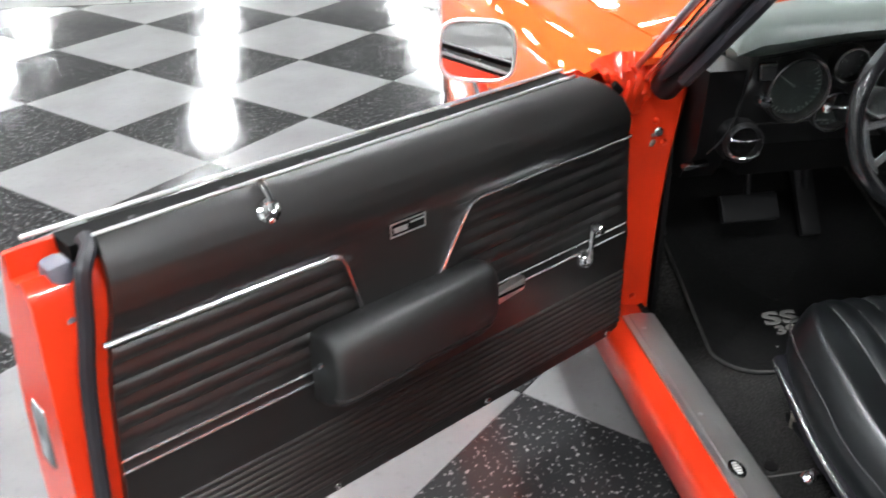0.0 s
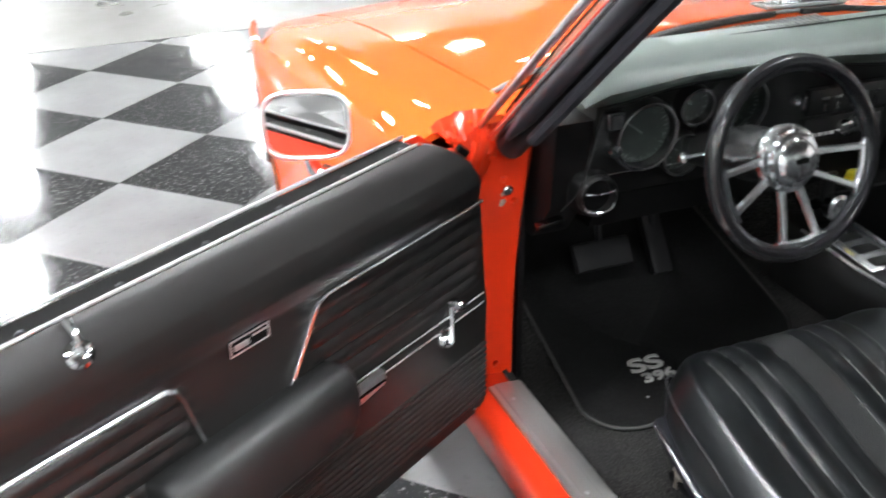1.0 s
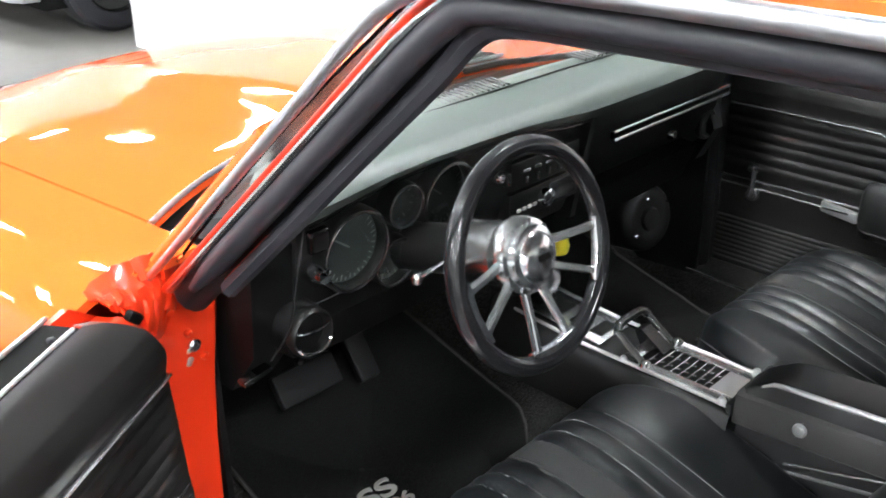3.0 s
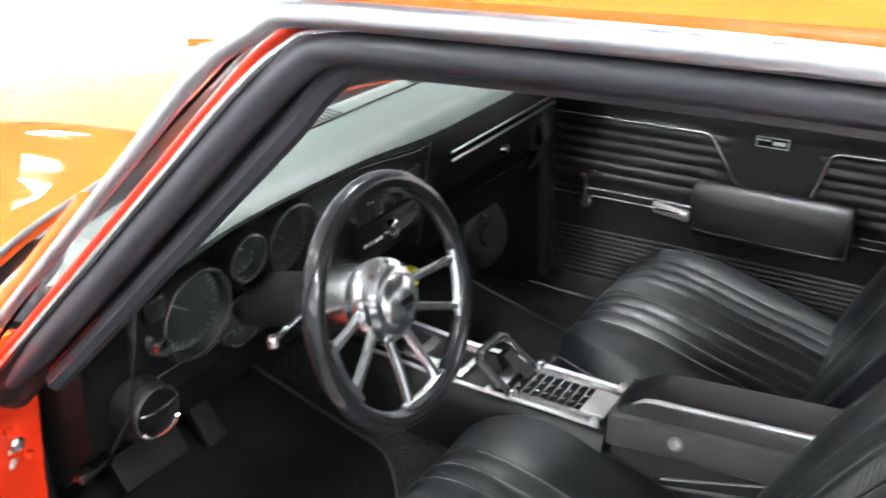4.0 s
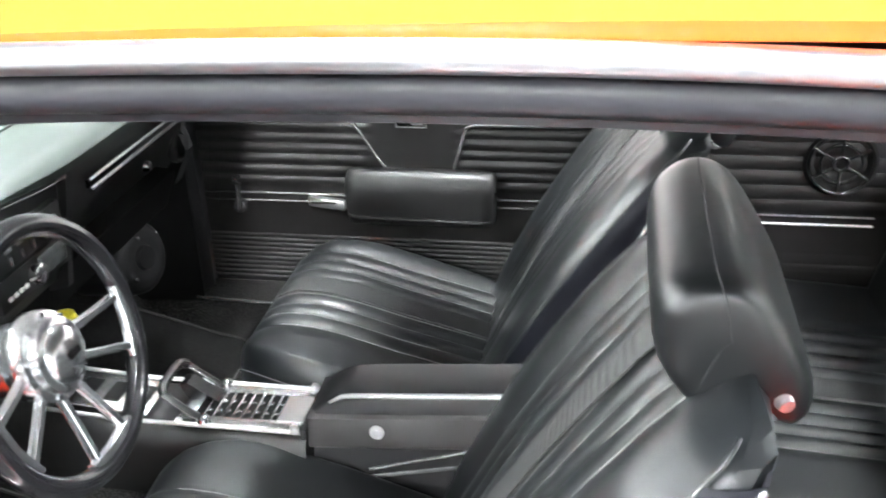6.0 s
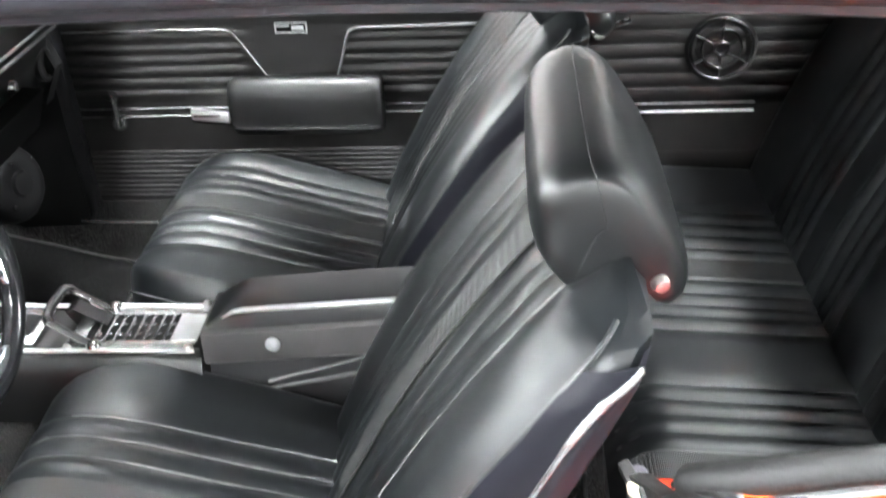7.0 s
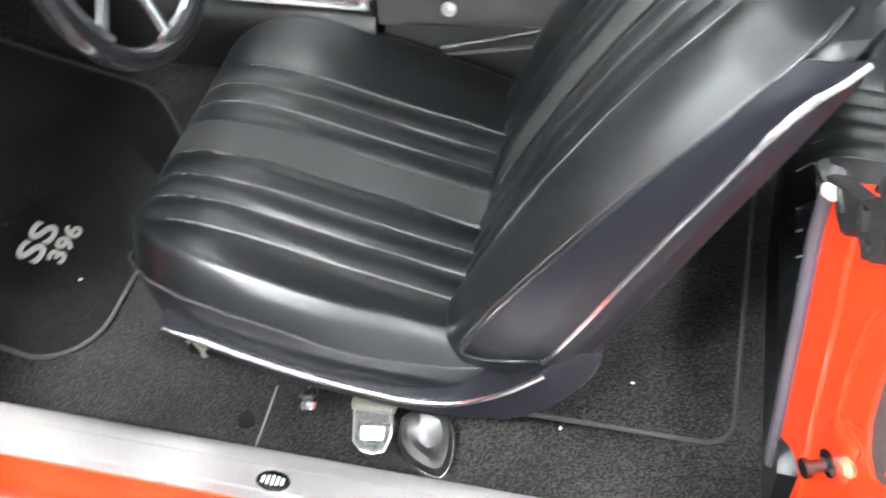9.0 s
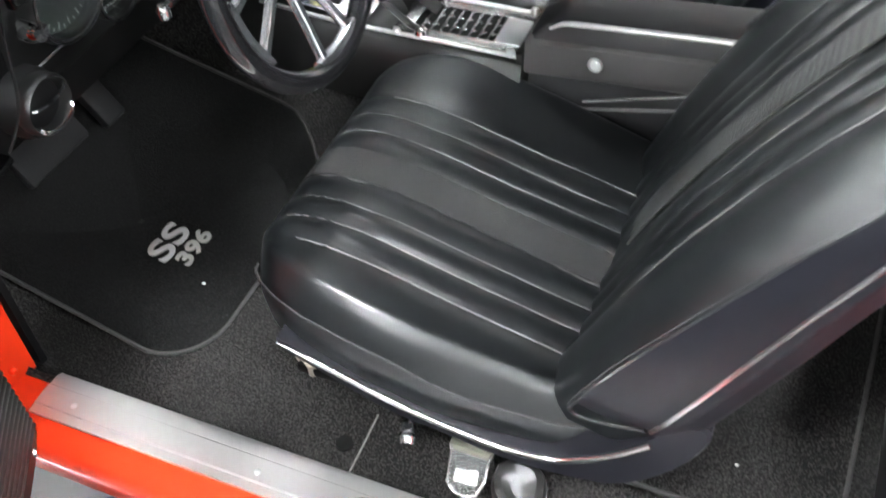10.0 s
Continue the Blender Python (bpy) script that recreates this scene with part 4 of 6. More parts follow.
bm = bmnew()
pad = [(-0.002, 0.893), (-0.020, 0.902), (-0.026, 0.918), (-0.018, 0.935), (0.005, 0.947), (0.06, 0.953), (0.13, 0.952), (0.22, 0.940), (0.34, 0.915), (0.34, 0.88), (0.06, 0.885)]
rings = []
for x in [DX0 + (DX1 - DX0) * i / 30 for i in range(31)]:
    e = min(1, min(x - DX0, DX1 - x) / 0.05)
    k = math.sqrt(max(0.05, 1 - (1 - e) ** 2))
    lim = pad_end(x)
    hump = 0.006 * math.exp(-((x - 0.37) / 0.25) ** 2)
    rings.append([(x, min(y, lim + 0.02 * (y > 0.3)) if y > 0.1 else min(y, lim), 0.90 + (z - 0.90) * k + (hump if z > 0.9 else 0) + (pad_arch(x) * max(0, min(1, (0.946 - z) / 0.05)) if y < 0.05 else 0)) for y, z in pad])
loft(bm, rings)
dash = part("dashboard", bm, DASHPAD, car, "grey-black padded dashboard top")
# slatted defroster outlets
for xc in (0.60, 1.02):
    for i in range(16):
        bm = bmnew()
        x = xc - 0.10 + 0.20 * i / 15
        tube(bm, [(x - 0.006, 0.105, 0.9545), (x + 0.010, pad_end(x) - 0.012, 0.9525)], 0.0026, 6)
        part("defroster_slat", bm, PLASTIC, dash)
bm = bmnew()
tube(bm, [(0.46, 0.092, 0.9565), (0.8, 0.096, 0.9555), (1.25, 0.086, 0.9545)], 0.0018, 6)
part("pad_seam", bm, PLASTIC, dash)


def dash_y(z):
    return lerp(z, (0.69, 0.75, 0.893), (0.055, 0.035, 0.010))


# instrument face
bm = bmnew()
face = [(0.010, 0.918), (0.020, 0.890), (0.028, 0.80), (0.045, 0.735), (0.062, 0.700), (0.10, 0.69), (0.12, 0.69), (0.12, 0.89)]
prism(bm, face, "x", 0.155, 0.80)
cl = part("instrument_panel", bm, PLASTIC, dash, "black instrument panel")
bm = bmnew()
face2 = [(0.03, 0.893), (0.055, 0.885), (0.085, 0.815), (0.090, 0.780), (0.115, 0.70), (0.135, 0.665), (0.17, 0.66), (0.2, 0.89)]
prism(bm, face2, "x", 0.80, DX1 - 0.01)
gb = part("glovebox", bm, PLASTIC, dash, "black glovebox with a bright trim strip")
bm = bmnew()
prism(bm, [(0.0, 0.893), (0.02, 0.80), (0.04, 0.69), (0.15, 0.66), (0.2, 0.9)], "x", 0.80, 0.815)
part("dash_divider", bm, PLASTIC, dash)
for dz in (0.0, 0.017):
    bm = bmnew()
    tube(bm, [(0.985, 0.079, 0.802 - dz), (1.2, 0.079, 0.802 - dz), (1.43, 0.079, 0.802 - dz)], 0.0045, 8)
    part("glovebox_trim", bm, SATIN, dash, "bright trim strip")
bm = bmnew()
box(bm, (1.21, 0.083, 0.7935), (0.45, 0.008, 0.015))
part("trim_channel", bm, DARK, dash)
bm = bmnew()
lathe(bm, [(0.014, 0), (0.012, 0.010), (0.008, 0.014), (0, 0.014)], Matrix.Translation((1.245, 0.109, 0.728)) @ pose(0, 0, 0, 90), 14)
part("glovebox_latch", bm, CHROME, dash, "chrome glovebox latch")
bm = bmnew()
lathe(bm, [(0.036, 0), (0.036, 0.012), (0.030, 0.014), (0.026, 0.004), (0, 0.002)], Matrix.Translation((1.395, 0.113, 0.715)) @ pose(0, 0, 0, 90), 20)
part("dash_vent", bm, PLASTIC, dash, "round black dash vent")
bm = bmnew()
tube(bm, [(x, 0.001, 0.886 + pad_arch(x)) for x in [0.165 + 0.03 * k for k in range(22)]], 0.0011, 6)
part("cluster_line", bm, BEZEL, dash, "thin bright line")
bm = bmnew()
tube(bm, [(0.185, 0.026, 0.757), (0.33, 0.026, 0.757)], 0.0018, 6)
part("cluster_line", bm, SATIN, dash)

bm = bmnew()
tube(bm, curve([(0.160, 0.006, 0.888), (0.140, 0.006, 0.815), (0.121, 0.004, 0.752), (0.088, 0.008, 0.712)], 4), 0.0018, 6)
part("cluster_edge", bm, MATTE, dash, "raised edge beside the cluster")
DIAL = mat("dial_face", (0.011, 0.013, 0.012), 0.35, noise_scale=20, noise_amt=0.3)


def gauge(x, z, rx, rz, needle=True, big=False):
    m = Matrix.Translation((x, dash_y(z) - 0.012, z)) @ pose(0, 0, 0, 96) @ Matrix.Diagonal((1, rz / rx, 1, 1))
    bm = bmnew()
    lathe(bm, [(rx * 1.13, -0.02), (rx * 1.14, 0.004), (rx * 1.08, 0.010), (rx * 1.0, 0.008), (rx * 0.97, -0.016), (0, -0.018)], m, 32)
    g = part("gauge", bm, PLASTIC, dash, "round black gauge")
    bm = bmnew()
    lathe(bm, [(rx * 0.95, -0.014), (rx * 0.95, -0.012), (0, -0.012)], m, 28)
    part("dial", bm, DIAL, dash)
    bm = bmnew()
    n = 28 if big else 14
    for i in range(n):
        a = radians(-220 + 260 * i / (n - 1))
        r0 = rx * (0.74 if i % 2 == 0 else 0.82)
        box(bm, m @ Vector(((r0 + rx * 0.9) / 2 * math.cos(a), (r0 + rx * 0.9) / 2 * math.sin(a), -0.0108)), (rx * 0.9 - r0, 0.0012, 0.0006), (m.to_3x3().to_4x4()) @ pose(0, 0, 0, 0, 0, math.degrees(a)))
    if needle:
        a = radians(-215)
        box(bm, m @ Vector((rx * 0.35 * math.cos(a), rx * 0.35 * math.sin(a), -0.009)), (rx * 0.7, 0.002, 0.001), (m.to_3x3().to_4x4()) @ pose(0, 0, 0, 0, 0, math.degrees(a)))
    part("dial_marks", bm, GAUGEM, dash)
    bm = bmnew()
    tube(bm, [m @ Vector((rx * 1.06 * math.cos(math.tau * i / 32), rx * 1.06 * math.sin(math.tau * i / 32), 0.010)) for i in range(32)], 0.0022, 6, closed=True)
    part("bezel", bm, BEZEL, dash, "dark bright-edged gauge bezel")
    bm = bmnew()
    lathe(bm, [(rx * 0.99, 0.004), (rx * 0.6, 0.007), (0, 0.008)], m, 24)
    gl = part("gauge_glass", bm, GLASSM, dash)
    gl.visible_shadow = False


gauge(0.246, 0.826, 0.055, 0.058, big=True)
gauge(0.338, 0.869, 0.031, 0.031)
gauge(0.432, 0.853, 0.050, 0.054, big=True)
gauge(0.328, 0.777, 0.036, 0.036)
# light switch and knob
bm = bmnew()
box(bm, (0.183, 0.008, 0.862), (0.034, 0.012, 0.034), bev=0.003)
part("switch_bezel", bm, BEZEL, dash, "square bright switch bezel")
bm = bmnew()
box(bm, (0.183, 0.003, 0.862), (0.026, 0.010, 0.026), bev=0.003)
part("switch", bm, PLASTIC, dash)
bm = bmnew()
lathe(bm, [(0.015, 0), (0.014, 0.014), (0.011, 0.022), (0, 0.023)], Matrix.Translation((0.183, 0.018, 0.810)) @ pose(0, 0, 0, 90), 16)
part("light_knob", bm, CHROME, dash, "chrome headlight knob")
# left vent pod
bm = bmnew()
rings = []
for y, k in ((0.06, 1.1), (0.02, 1.08), (0.012, 1.0), (0.012, 0.86)):
    rings.append([(0.155 + 0.035 * k * math.copysign(abs(math.cos(a)) ** 0.8, math.cos(a)), y, 0.728 + 0.037 * k * math.copysign(abs(math.sin(a)) ** 0.8, math.sin(a))) for a in [math.tau * i / 24 for i in range(24)]])
loft(bm, rings)
part("vent_pod", bm, MATTE, dash, "black vent pod")
bm = bmnew()
m = Matrix.Translation((0.156, 0.004, 0.730)) @ pose(0, 0, 0, 90)
lathe(bm, [(0.037, -0.01), (0.037, 0.004), (0.034, 0.008), (0.031, 0.003), (0.029, -0.014), (0, -0.016)], m, 26)
part("air_vent", bm, PLASTIC, dash, "round ball air vent")
for dz in (-0.014, 0.012):
    bm = bmnew()
    tube(bm, [(0.156 + 0.028 * math.cos(a), -0.004 - 0.006 * math.sin(a), 0.730 + dz - 0.012 * math.sin(a) * (1 if dz < 0 else 0.2)) for a in [math.pi * i / 10 for i in range(11)]], 0.0024, 6)
    part("vent_blade", bm, CHROME, dash, "bright vent blade")
# dark side fill between pillar and dash
bm = bmnew()
prism(bm, [(0.10, 0.86), (0.03, 0.86), (0.045, 0.70), (0.11, 0.62), (0.28, 0.62), (0.28, 0.84)], "x", 0.085, 0.155)
part("dash_end", bm, MATTE, dash)
bm = bmnew()
prism(bm, [(0.14, 0.86), (0.09, 0.70), (0.13, 0.62), (0.28, 0.62), (0.28, 0.84)], "x", DX1 - 0.02, 2 * CX - 0.085)
part("dash_end", bm, MATTE, dash)
# heater control and radio
bm = bmnew()
box(bm, (0.685, 0.020, 0.833), (0.185, 0.022, 0.05), bev=0.004)
part("heater_control", bm, PLASTIC, dash, "black heater control panel")
for i in range(5):
    bm = bmnew()
    box(bm, (0.625 + 0.03 * i, 0.006, 0.842), (0.018, 0.006, 0.006), bev=0.001)
    part("heater_label", bm, SATIN, dash)
    bm = bmnew()
    box(bm, (0.625 + 0.03 * i, 0.006, 0.825), (0.004, 0.010, 0.014), bev=0.001)
    part("heater_lever", bm, SATIN, dash)
bm = bmnew()
box(bm, (0.690, 0.028, 0.776), (0.19, 0.028, 0.050), bev=0.003)
part("radio", bm, PLASTIC, dash, "black car radio with silver display")
bm = bmnew()
box(bm, (0.735, 0.013, 0.778), (0.075, 0.004, 0.034), bev=0.001)
part("radio_display", bm, SATIN, dash, "silver display panel")
bm = bmnew()
lathe(bm, [(0.017, 0), (0.016, 0.012), (0.011, 0.015), (0, 0.015)], Matrix.Translation((0.684, 0.012, 0.776)) @ pose(0, 0, 0, 90), 18)
part("radio_knob", bm, CHROME, dash, "chrome radio knob")
for i in range(4):
    bm = bmnew()
    box(bm, (0.618 + 0.014 * i, 0.013, 0.768), (0.009, 0.004, 0.006), bev=0.001)
    part("radio_button", bm, WHITEP, dash)
# ignition and lower items
bm = bmnew()
lathe(bm, [(0.012, 0), (0.012, 0.012), (0.008, 0.018), (0, 0.018)], Matrix.Translation((0.565, 0.02, 0.845)) @ pose(0, 0, 0, 90), 14)
box(bm, (0.565, -0.004, 0.845), (0.006, 0.016, 0.024), bev=0.002)
part("ignition_switch", bm, CHROME, dash, "chrome ignition switch with key")
# Solid near-black mass in place of the shade under the dash.
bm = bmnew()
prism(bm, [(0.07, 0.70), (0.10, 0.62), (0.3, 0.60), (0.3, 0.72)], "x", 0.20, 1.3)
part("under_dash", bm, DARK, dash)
bm = bmnew()
box(bm, (0.085, 0.045, 0.675), (0.05, 0.02, 0.010), pose(0, 0, 0, 0, -8), 0.003)
part("brake_release", bm, BEZEL, dash, "parking brake release handle")
bm = bmnew()
lathe(bm, [(0.028, 0), (0.028, 0.02), (0.02, 0.024), (0.018, 0.016), (0, 0.014)], Matrix.Translation((0.7125, 0.03, 0.597)) @ pose(0, 0, 0, 80), 18)
part("under_dash_gauge", bm, SATIN, dash, "round chrome gauge under the dash")
bm = bmnew()
box(bm, (0.7125, 0.052, 0.632), (0.030, 0.012, 0.060), bev=0.003)
part("gauge_bracket", bm, PLASTIC, dash)
bm = bmnew()
lathe(bm, [(0, -0.02), (0.017, -0.014), (0.02, 0), (0.016, 0.014), (0, 0.02)], Matrix.Translation((0.757, 0.03, 0.651)), 14)
part("pull_knob", bm, YELLOW, dash, "yellow pull knob")

# pedals
PEDAL = mat("pedal_rubber", (0.006, 0.006, 0.0065), 0.6, spec=0.2, noise_scale=40, noise_amt=0.3, bump=0.2, bump_scale=200)
for x0, x1, z0, z1, y, nm in ((0.252, 0.386, 0.438, 0.500, 0.245, "brake_pedal"), (0.49, 0.54, 0.34, 0.50, 0.345, "accelerator_pedal")):
    bm = bmnew()
    box(bm, ((x0 + x1) / 2, y, (z0 + z1) / 2), (x1 - x0, 0.02, z1 - z0), pose(0, 0, 0, -35), 0.006)
    tube(bm, [((x0 + x1) / 2, y + 0.01, (z0 + z1) / 2), ((x0 + x1) / 2, y + 0.05, 0.66)], 0.008, 8)
    part(nm, bm, PEDAL, car, "black rubber " + nm.replace("_", " "))
bm = bmnew()
box(bm, (0.10, 0.24, 0.45), (0.05, 0.02, 0.05), pose(0, 0, 0, -35), 0.005)
tube(bm, [(0.10, 0.25, 0.45), (0.10, 0.32, 0.62)], 0.007, 8)
part("parking_brake_pedal", bm, RUBBER, car)

# ---- steering ----
WC, TILT_W, WR = Vector((0.376, -0.213, 0.842)), 14.0, 0.151
WM = Matrix.Translation(WC) @ pose(0, 0, 0, 90 - TILT_W)      # local x right, y up the wheel, z towards the driver
bm = bmnew()
tube(bm, [WM @ Vector((WR * math.cos(a), WR * math.sin(a), 0)) for a in [math.tau * i / 64 for i in range(64)]], 0.0140, 14, closed=True)
sw = part("steering_wheel", bm, RIMV, car, "black-rimmed steering wheel with polished spokes")


def wheel_bar(bm, pts, w, t=0.006):
    """A flat polished bar through local wheel points."""
    rings = []
    pts = [Vector(p) for p in pts]
    for i, p in enumerate(pts):
        a, b = pts[max(i - 1, 0)], pts[min(i + 1, len(pts) - 1)]
        d = (b - a).normalized()
        sd = d.cross(Vector((0, 0, 1))).normalized()
        up = sd.cross(d)
        ww = w[i] if isinstance(w, (tuple, list)) else w
        prof = [(-1, -0.6), (-1, 0.3), (-0.6, 1), (0.6, 1), (1, 0.3), (1, -0.6), (0.6, -1), (-0.6, -1)]
        rings.append([WM @ (p + sd * (u * ww / 2) + up * (v * t)) for u, v in prof])
    loft(bm, rings)


for mid in (-13, -87, -164):
    a0 = radians(mid)
    for sgn in (-1, 1):
        bm = bmnew()
        a1, a2 = a0 + sgn * radians(20), a0 + sgn * radians(14)
        wheel_bar(bm, [(0.044 * math.cos(a0 + sgn * 0.36), 0.044 * math.sin(a0 + sgn * 0.36), -0.016), (0.092 * math.cos(a0 + sgn * 0.27), 0.092 * math.sin(a0 + sgn * 0.27), -0.006), (0.140 * math.cos(a2), 0.140 * math.sin(a2), 0.003)], (0.014, 0.0115, 0.0125))
        part("spoke", bm, POLISH, sw, "polished aluminium spoke")
    bm = bmnew()
    wheel_bar(bm, [(0.136 * math.cos(a0 + radians(k)), 0.136 * math.sin(a0 + radians(k)), 0.003) for k in range(-20, 21, 5)], (0.005, 0.014, 0.016, 0.016, 0.015, 0.016, 0.016, 0.014, 0.005))
    part("spoke_arc", bm, POLISH, sw)
bm = bmnew()
lathe(bm, [(0.0, -0.10), (0.043, -0.10), (0.046, -0.09), (0.046, -0.015), (0.050, -0.01), (0.055, 0.0), (0.056, 0.014), (0.053, 0.022), (0.046, 0.024), (0.044, 0.034), (0.038, 0.037), (0, 0.038)], WM @ Matrix.Translation((0, 0, -0.03)), 36)
part("hub", bm, POLISH, sw, "polished round hub")
for i in range(9):
    bm = bmnew()
    a = math.tau * i / 9
    lathe(bm, [(0.0035, 0), (0.0035, 0.003), (0, 0.003)], WM @ Matrix.Translation((0.0495 * math.cos(a), 0.0495 * math.sin(a), -0.0075)), 8)
    part("hub_bolt", bm, SATIN, sw)
bm = bmnew()
lathe(bm, [(0.036, 0.0375), (0.034, 0.041), (0.026, 0.046), (0.012, 0.049), (0, 0.050)], WM @ Matrix.Translation((0, 0, -0.03)), 28)
part("horn_button", bm, POLISH, sw, "polished horn button")
bm = bmnew()
box(bm, (0, 0, 0), (0.022, 0.008, 0.001))
for v in bm.verts:
    v.co = WM @ (v.co + Vector((0, 0, 0.0205)))
part("horn_mark", bm, DARK, sw)
bm = bmnew()
lathe(bm, [(0.036, 0), (0.038, -0.02), (0.038, -0.30), (0.034, -0.32), (0, -0.32)], WM @ Matrix.Translation((0, 0, -0.098)), 24)
col = part("steering_column", bm, PLASTIC, car, "black steering column")
bm = bmnew()
tube(bm, [WM @ Vector((-0.036, -0.01, -0.10)), (0.28, -0.135, 0.842), (0.208, -0.160, 0.853)], [0.004, 0.0035, 0.0045], 8)
lathe(bm, [(0, -0.008), (0.007, -0.005), (0.008, 0.003), (0.005, 0.009), (0, 0.010)], Matrix.Translation((0.203, -0.163, 0.854)), 10)
part("turn_signal_lever", bm, CHROME, col, "chrome turn signal lever")

# ---- console ----
CXC = 0.742
bm = bmnew()
rings = []
for y, w, z in ((0.12, 0.064, 0.545), (0.02, 0.065, 0.525), (-0.10, 0.066, 0.512), (-0.365, 0.067, 0.512), (-0.382, 0.067, 0.510)):
    rings.append([(CXC - w - 0.02, y, 0.36), (CXC - w - 0.012, y, z - 0.035), (CXC - w, y, z - 0.004), (CXC - w + 0.006, y, z), (CXC + w - 0.006, y, z), (CXC + w, y, z - 0.004), (CXC + w + 0.012, y, z - 0.035), (CXC + w + 0.02, y, 0.36)])
loft(bm, rings)
con = part("console", bm, PLASTIC, car, "black center console with a bright shift plate")
# bright shift plate with a louvred panel
PZ = 0.5225
bm = bmnew()
box(bm, (CXC, -0.02, 0.530), (0.092, 0.19, 0.006), pose(0, 0, 0, 5), bev=0.002)
part("front_plate", bm, SATIN, con, "brushed bright front console plate")
for i in range(4):
    bm = bmnew()
    box(bm, (CXC, 0.048 - 0.046 * i, 0.5395 - 0.004 * i), (0.050, 0.026, 0.004), pose(0, 0, 0, 5), bev=0.001)
    part("plate_window", bm, DARK, con)
bm = bmnew()
prism(bm, [(CXC - 0.056, -0.166), (CXC + 0.056, -0.166), (CXC + 0.056, -0.376), (CXC - 0.056, -0.376)], "z", PZ - 0.03, PZ - 0.006)
part("shift_bed", bm, DARK, con, "black bed under the shift plate")
for x0, x1, y0, y1, nm in ((-0.054, -0.034, -0.165, -0.368, "plate_side"), (0.034, 0.054, -0.165, -0.368, "plate_side"), (-0.034, 0.034, -0.326, -0.368, "plate_end"), (-0.034, 0.034, -0.165, -0.190, "plate_end")):
    bm = bmnew()
    box(bm, (CXC + (x0 + x1) / 2, (y0 + y1) / 2, PZ - 0.003), (x1 - x0 - 0.0004, y0 - y1 - 0.0004, 0.006), bev=0.0014)
    part(nm, bm, BRIGHT if y1 == -0.368 and x1 == 0.034 else SATIN, con, "brushed bright shift plate")
for i in range(8):
    bm = bmnew()
    y = -0.203 - 0.0158 * i
    box(bm, (CXC, y, PZ - 0.0045), (0.067, 0.0024, 0.004), pose(0, 0, 0, 25), bev=0.0006)
    for dx in (-0.014, 0.012):
        box(bm, (CXC + dx, y - 0.005, PZ - 0.004), (0.003, 0.008, 0.002), pose(0, 0, 0, 0, 0, 30), bev=0.0006)
    part("grid_bar", bm, POLISH, con)
for dx in (-0.060, 0.060):
    bm = bmnew()
    tube(bm, [(CXC + dx, 0.07, 0.533), (CXC + dx, -0.08, 0.522), (CXC + dx, -0.375, PZ - 0.002)], 0.0034, 8)
    part("console_edge", bm, BRIGHT, con, "chrome edge strip")
bm = bmnew()
box(bm, (CXC, -0.3765, PZ - 0.004), (0.128, 0.012, 0.020), bev=0.004)
part("plate_stop", bm, PLASTIC, con, "black end bar behind the shift plate")
for dx in (-0.058, 0.058):
    bm = bmnew()
    lathe(bm, [(0.007, -0.003), (0.0075, 0.003), (0.005, 0.008), (0, 0.009)], Matrix.Translation((CXC + dx, -0.362, PZ)), 12)
    part("plate_nut", bm, BRIGHT, con, "chrome acorn nut")
# horseshoe shifter: two flat legs, a cross grip and a bright housing between them
SA = 0.047
for sg in (-1, 1):
    bm = bmnew()
    pts = [(CXC + sg * SA, -0.212, PZ), (CXC + sg * SA, -0.190, PZ + 0.013), (CXC + sg * SA * 0.98, -0.166, PZ + 0.030), (CXC + sg * SA * 0.95, -0.149, PZ + 0.042)]
    tube(bm, curve(pts, 3), 0.0066, 10, squash=0.75)
    sh = part("shifter_leg", bm, PLASTIC if sg < 0 else BEZEL, con, "black shifter leg" if sg < 0 else "dark chrome shifter leg")
    bm = bmnew()
    lathe(bm, [(0.010, 0), (0.012, 0.004), (0.010, 0.010), (0.005, 0.013), (0, 0.013)], Matrix.Translation((CXC + sg * 0.051, -0.212, PZ - 0.002)), 14)
    part("shifter_pivot", bm, CHROME, con, "chrome shifter pivot")
    bm = bmnew()
    lathe(bm, [(0.006, 0), (0.0065, 0.004), (0.004, 0.008), (0, 0.0085)], Matrix.Translation((CXC + sg * 0.056, -0.172, PZ - 0.002)), 12)
    part("plate_nut", bm, BRIGHT, con)
bm = bmnew()
tube(bm, curve([(CXC - SA * 0.97, -0.151, PZ + 0.040), (CXC - SA * 0.72, -0.144, PZ + 0.048), (CXC, -0.143, PZ + 0.050), (CXC + SA * 0.72, -0.144, PZ + 0.048), (CXC + SA * 0.97, -0.151, PZ + 0.040)], 3), 0.0082, 10)
part("shifter_grip", bm, BEZEL, con, "dark chrome shifter cross grip")
bm = bmnew()
prism(bm, [(-0.215, PZ), (-0.166, PZ), (-0.152, PZ + 0.026), (-0.166, PZ + 0.031)], "x", CXC + 0.004, CXC + 0.034)
part("shifter_boot", bm, BEZEL, con, "bright shifter housing")
# storage box: grey lower sides, black padded lid with a bright strip
GREYC = mat("grey_console", (0.060, 0.058, 0.058), 0.40, noise_scale=20, noise_amt=0.15, bump=0.05, bump_scale=500)


def box_ring(y, rows):
    """A ring of the storage box, rows of (half width, height) from the top down one side."""
    up = 0.072 * (-0.39 - y)
    left = [(CXC - w, y, z + up) for w, z in rows]
    return left[::-1] + [(2 * CXC - x, q, z) for x, q, z in left]


